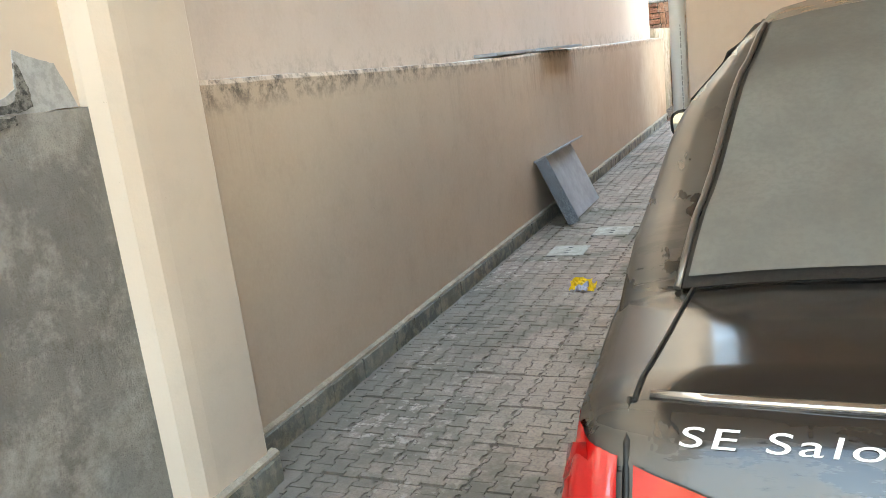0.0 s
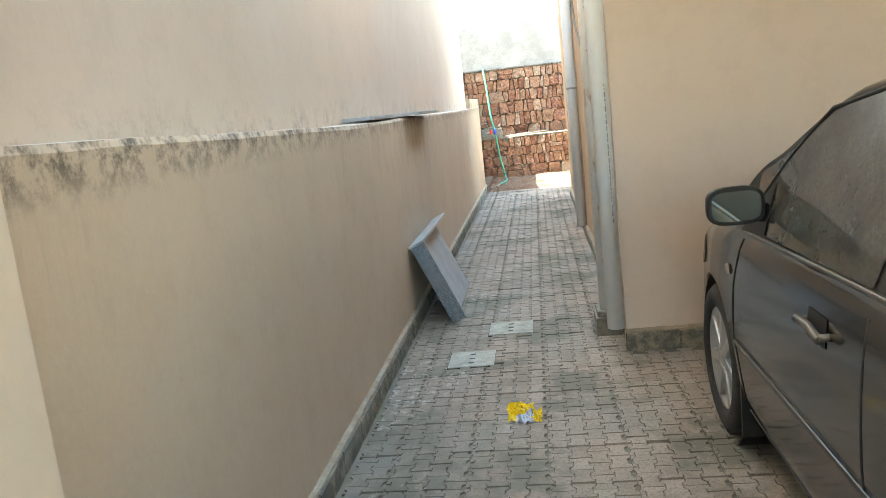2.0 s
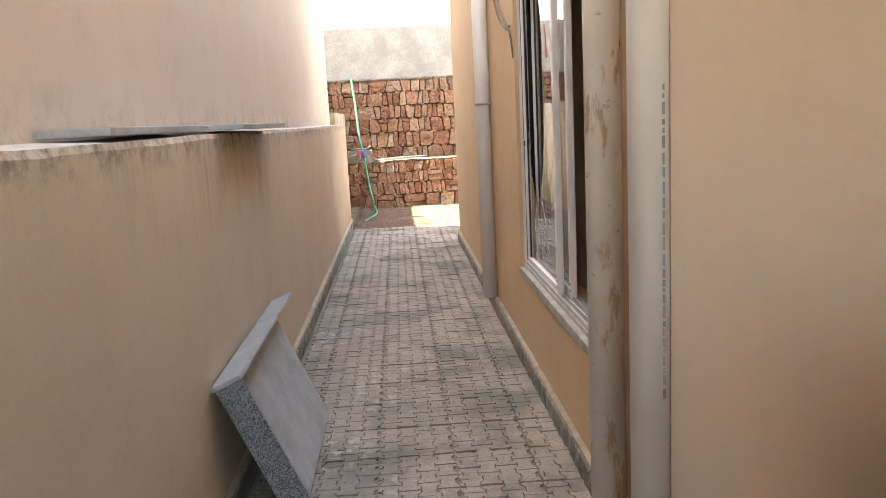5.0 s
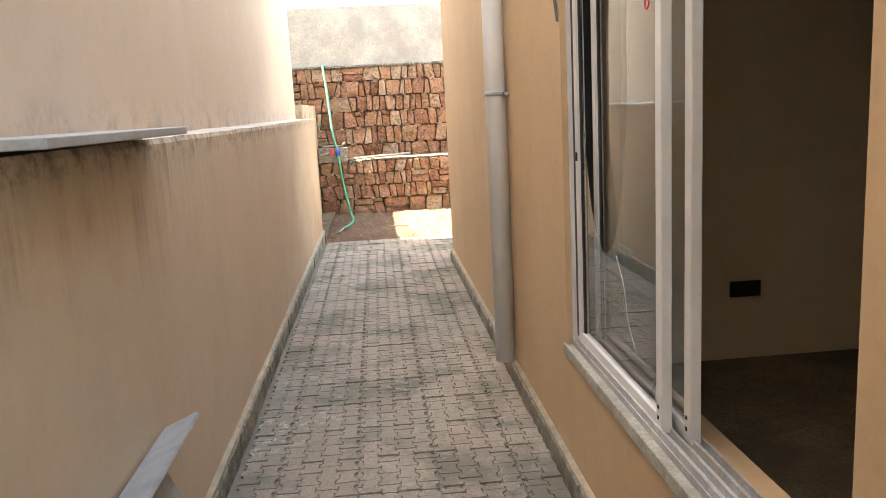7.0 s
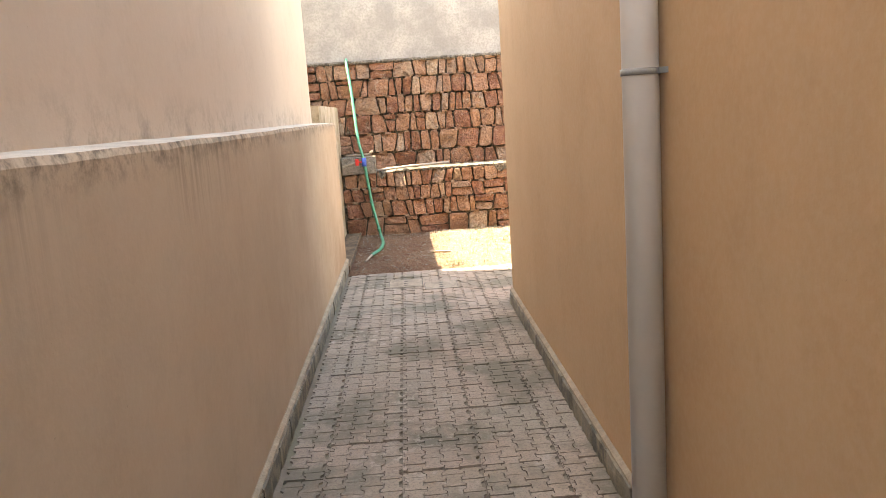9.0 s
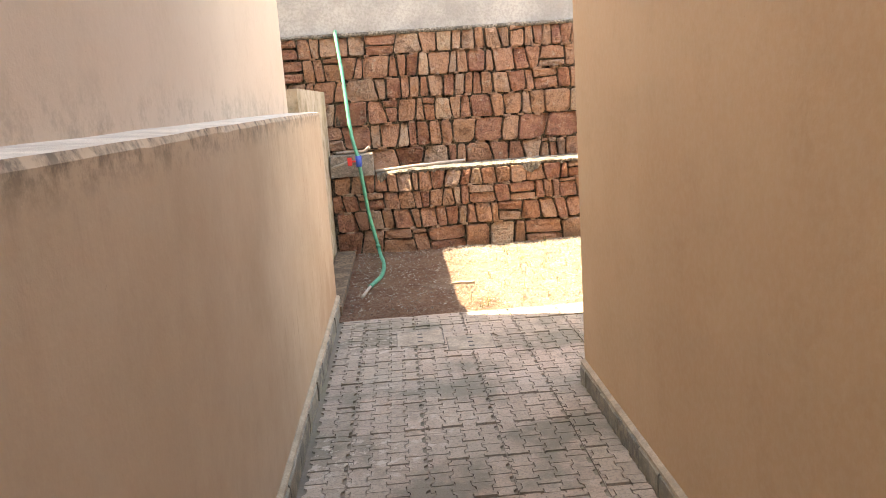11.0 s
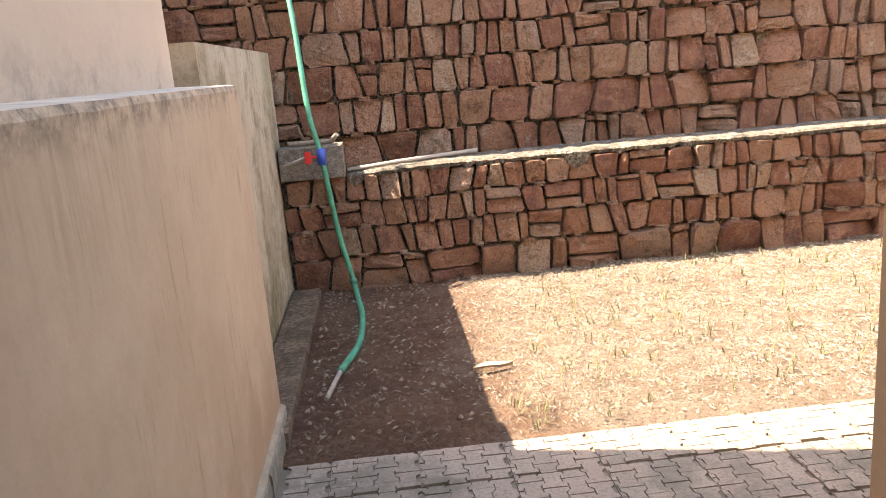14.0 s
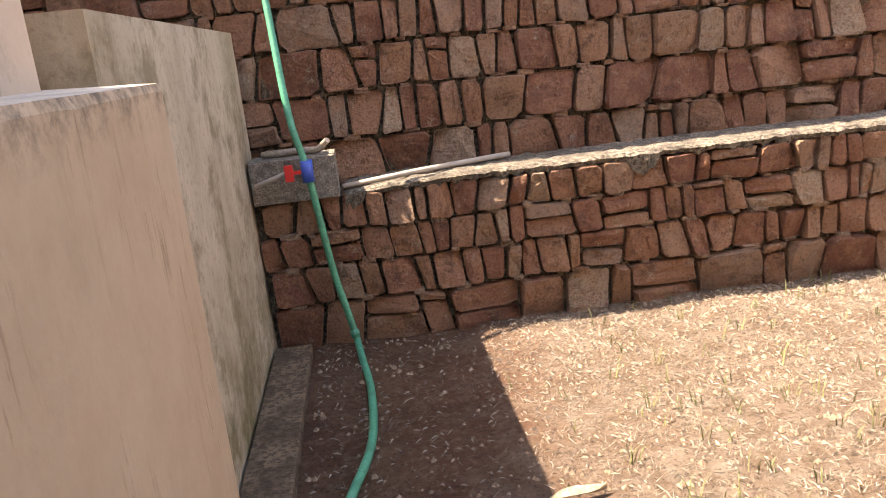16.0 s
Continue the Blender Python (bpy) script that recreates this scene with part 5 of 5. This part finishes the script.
    bm = boxes((CX - 0.74, CX + 0.74, 0.60, 0.78, 0.36, 0.56), bevel=0.03)
    part("rear_bumper", bm, PAINT, car)
    part("number_plate", boxes((CX - 0.25, CX + 0.25, 0.70, 0.735, 0.62, 0.73), bevel=0.004), COVER, car, "pale number plate")
    # wheels
    for ya in (AXLE_F, AXLE_R):
        for flip in (1, -1):
            w = part("wheel", place(lathe([(0.205, 0.03), (0.215, 0.012), (0.25, 0.004), (0.285, 0.012), (0.302, 0.03), (WR, 0.06), (WR, 0.15), (0.29, 0.185), (0.205, 0.19)]), (CX - flip * (HALF - 0.012), ya, WR), flip), TYRE, car, "dusty black tyre")
            bm = lathe([(0.0, 0.03), (0.03, 0.022), (0.045, 0.03), (0.05, 0.045), (0.19, 0.055), (0.20, 0.03), (0.208, 0.022), (0.21, 0.04)])
            for k in range(7):
                a = 2 * math.pi * k / 7
                t = bmesh.new()
                box(t, 0.022, 0.05, -0.022, 0.022, 0.035, 0.20, bevel=0.008)
                bmesh.ops.transform(t, matrix=Matrix.Rotation(a, 4, "X"), verts=t.verts)
                me = bpy.data.meshes.new("spoke")
                t.to_mesh(me)
                t.free()
                bm.from_mesh(me)
                bpy.data.meshes.remove(me)
            part("rim", place(bm, (CX - flip * (HALF - 0.012), ya, WR), flip), RIM, w, "silver seven-spoke wheel trim")
            part("rim_gap", place(lathe([(0.0, 0.058), (0.20, 0.058)], 28), (CX - flip * (HALF - 0.012), ya, WR), flip), TRIM, w)
            part("arch_liner", place(lathe([(0.353, 0.01), (0.353, 0.25), (0.0, 0.25)], 36), (CX - flip * (HALF - 0.03), ya, WR), flip), TRIM, car, "black wheel arch liner")
        part("mud_flap", boxes((CX - HALF + 0.02, CX - HALF + 0.2, ya - 0.365, ya - 0.35, 0.12, 0.34)), TRIM, car, "black mud flap")
    # lettering on the boot lid
    ya, yb = rear_y(0.4, 0.93), rear_y(0.4, 0.965)
    slopev = Vector((0, yb - ya, 0.035)).normalized()
    along = 0.0
    for word in ("SE", "Saloon"):
        c = bpy.data.curves.new("lettering", "FONT")
        c.body, c.size, c.extrude, c.shear = word, 0.034, 0.0015, 0.15
        c.space_character = 1.15
        t = new("lettering_source", c)
        me = bpy.data.meshes.new_from_object(t.evaluated_get(bpy.context.evaluated_depsgraph_get()))
        bpy.data.objects.remove(t)
        me.materials.append(LETTER)
        let = new("lettering", me)
        let.parent = car
        m = Matrix((Vector((1.9, 0, 0)), slopev, Vector((1, 0, 0)).cross(slopev))).transposed().to_4x4()
        m.translation = Vector((CX - 0.665 + along, ya - 0.008, 0.932))
        let.matrix_local = m
        tagged(let, "silver-white raised lettering")
        along += 1.9 * (max(v.co.x for v in me.vertices) + 0.012)
    return car


build_car()

# ---- pavers, last ----
random.seed(31)
TILE, PX, PY = 0.32, 0.0755, 0.104
TX0, TY0 = -1.965, -1.37


def paver_outline():
    g, a = 0.0018, 0.015
    w, n = PX / 2 + a / 2 - g, PX / 2 - a / 2 - g
    h = PY / 2 - g
    k1, k0 = 0.30 * PY, 0.18 * PY
    right = [(w, -h), (w, -k1), (n, -k0), (n, k0), (w, k1), (w, h)]
    return right + [(-x, y) for x, y in right[::-1]]


OUTLINE = paver_outline()


def paver_bm(bm, cx, cy, dz, tip, lim):
    """One I-shaped paver, trimmed where it meets the edge of its laying panel."""
    pts = [(min(max(cx + x, lim[0]), lim[1]), min(max(cy + y, lim[2]), lim[3])) for x, y in OUTLINE]
    if max(p[1] for p in pts) - min(p[1] for p in pts) < 0.012 or max(p[0] for p in pts) - min(p[0] for p in pts) < 0.012:
        return
    mx, my = sum(p[0] for p in pts) / 12, sum(p[1] for p in pts) / 12
    lo = [bm.verts.new((x, y, -0.012)) for x, y in pts]
    top = [bm.verts.new((mx + (x - mx) * 0.982, my + (y - my) * 0.982, dz + tip[0] * (x - mx) + tip[1] * (y - my))) for x, y in pts]
    for k in range(12):
        bm.faces.new((lo[k], lo[(k + 1) % 12], top[(k + 1) % 12], top[k]))
    bm.faces.new(top)


bm = bmesh.new()
paver_bm(bm, 0, 0, 0.0, (0, 0), (-1, 1, -1, 1))
bmesh.ops.recalc_face_normals(bm, faces=bm.faces)
PAVER_MESH = mesh_of(bm, "paver", PAVER)
field = thing("paver_field", "interlocking I-shaped concrete pavers, worn and stained", "paving")
field["kind"] = "structure"
rest = bmesh.new()
singles = 0
for ti in range(12):
    for tj in range(48):
        x0, y0 = TX0 + ti * TILE, TY0 + tj * TILE
        if y0 > 13.9 or (y0 > 5.3 and y0 < 12.2 and x0 > XR):
            continue
        lim = [x0 + 0.001, x0 + TILE - 0.001, y0 + 0.001, min(y0 + TILE - 0.001, 13.93)]
        lift = random.uniform(-0.002, 0.002)
        shift = random.choice((0.0, 0.0, 0.5))
        for i in range(-1, 6):
            for j in range(-1, 5):
                cx, cy = x0 + 0.012 + (i + 0.5) * PX, y0 + 0.012 + (j + 0.5 * (i % 2) + shift) * PY
                if not (lim[0] - PX * 0.4 < cx < lim[1] + PX * 0.4 and lim[2] - PY * 0.4 < cy < lim[3] + PY * 0.4):
                    continue
                trim = list(lim)
                for a, b, c, d in COVERS:
                    if a < cx + PX * 0.6 and cx - PX * 0.6 < b and c < cy + PY / 2 and cy - PY / 2 < d:
                        room = [(a - (cx - PX * 0.6), 1, a - 0.003), (cx + PX * 0.6 - b, 0, b + 0.003), (c - (cy - PY / 2), 3, c - 0.003), (cy + PY / 2 - d, 2, d + 0.003)]
                        most, side, at = max(room)
                        trim[side] = min(trim[side], at) if side in (1, 3) else max(trim[side], at)
                if trim[1] - trim[0] < 0.012 or trim[3] - trim[2] < 0.012:
                    continue
                if cx < XL + 0.03 or (cy < 2.12 and cx < -1.68) or (cx > XR - 0.05 and 5.24 < cy < Y_END_R + 0.02):
                    continue
                dz = lift + random.uniform(-0.0015, 0.0015)
                tip = (random.uniform(-0.02, 0.02), random.uniform(-0.02, 0.02))
                whole = trim == lim and lim[0] < cx - PX / 2 - 0.006 and cx + PX / 2 + 0.006 < lim[1] and lim[2] < cy - PY / 2 and cy + PY / 2 < lim[3]
                if whole and singles < 300 and 12.0 < cy and cx < 0.5:
                    ob = new("paver", PAVER_MESH)
                    ob.parent = field
                    ob.location = (cx, cy, dz)
                    ob.rotation_euler = (tip[1], -tip[0], 0)
                    singles += 1
                else:
                    paver_bm(rest, cx, cy, dz, tip, trim)
bmesh.ops.recalc_face_normals(rest, faces=rest.faces)
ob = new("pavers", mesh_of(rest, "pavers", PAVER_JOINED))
ob.parent = field
tagged(ob, "", "", "", "stuff")
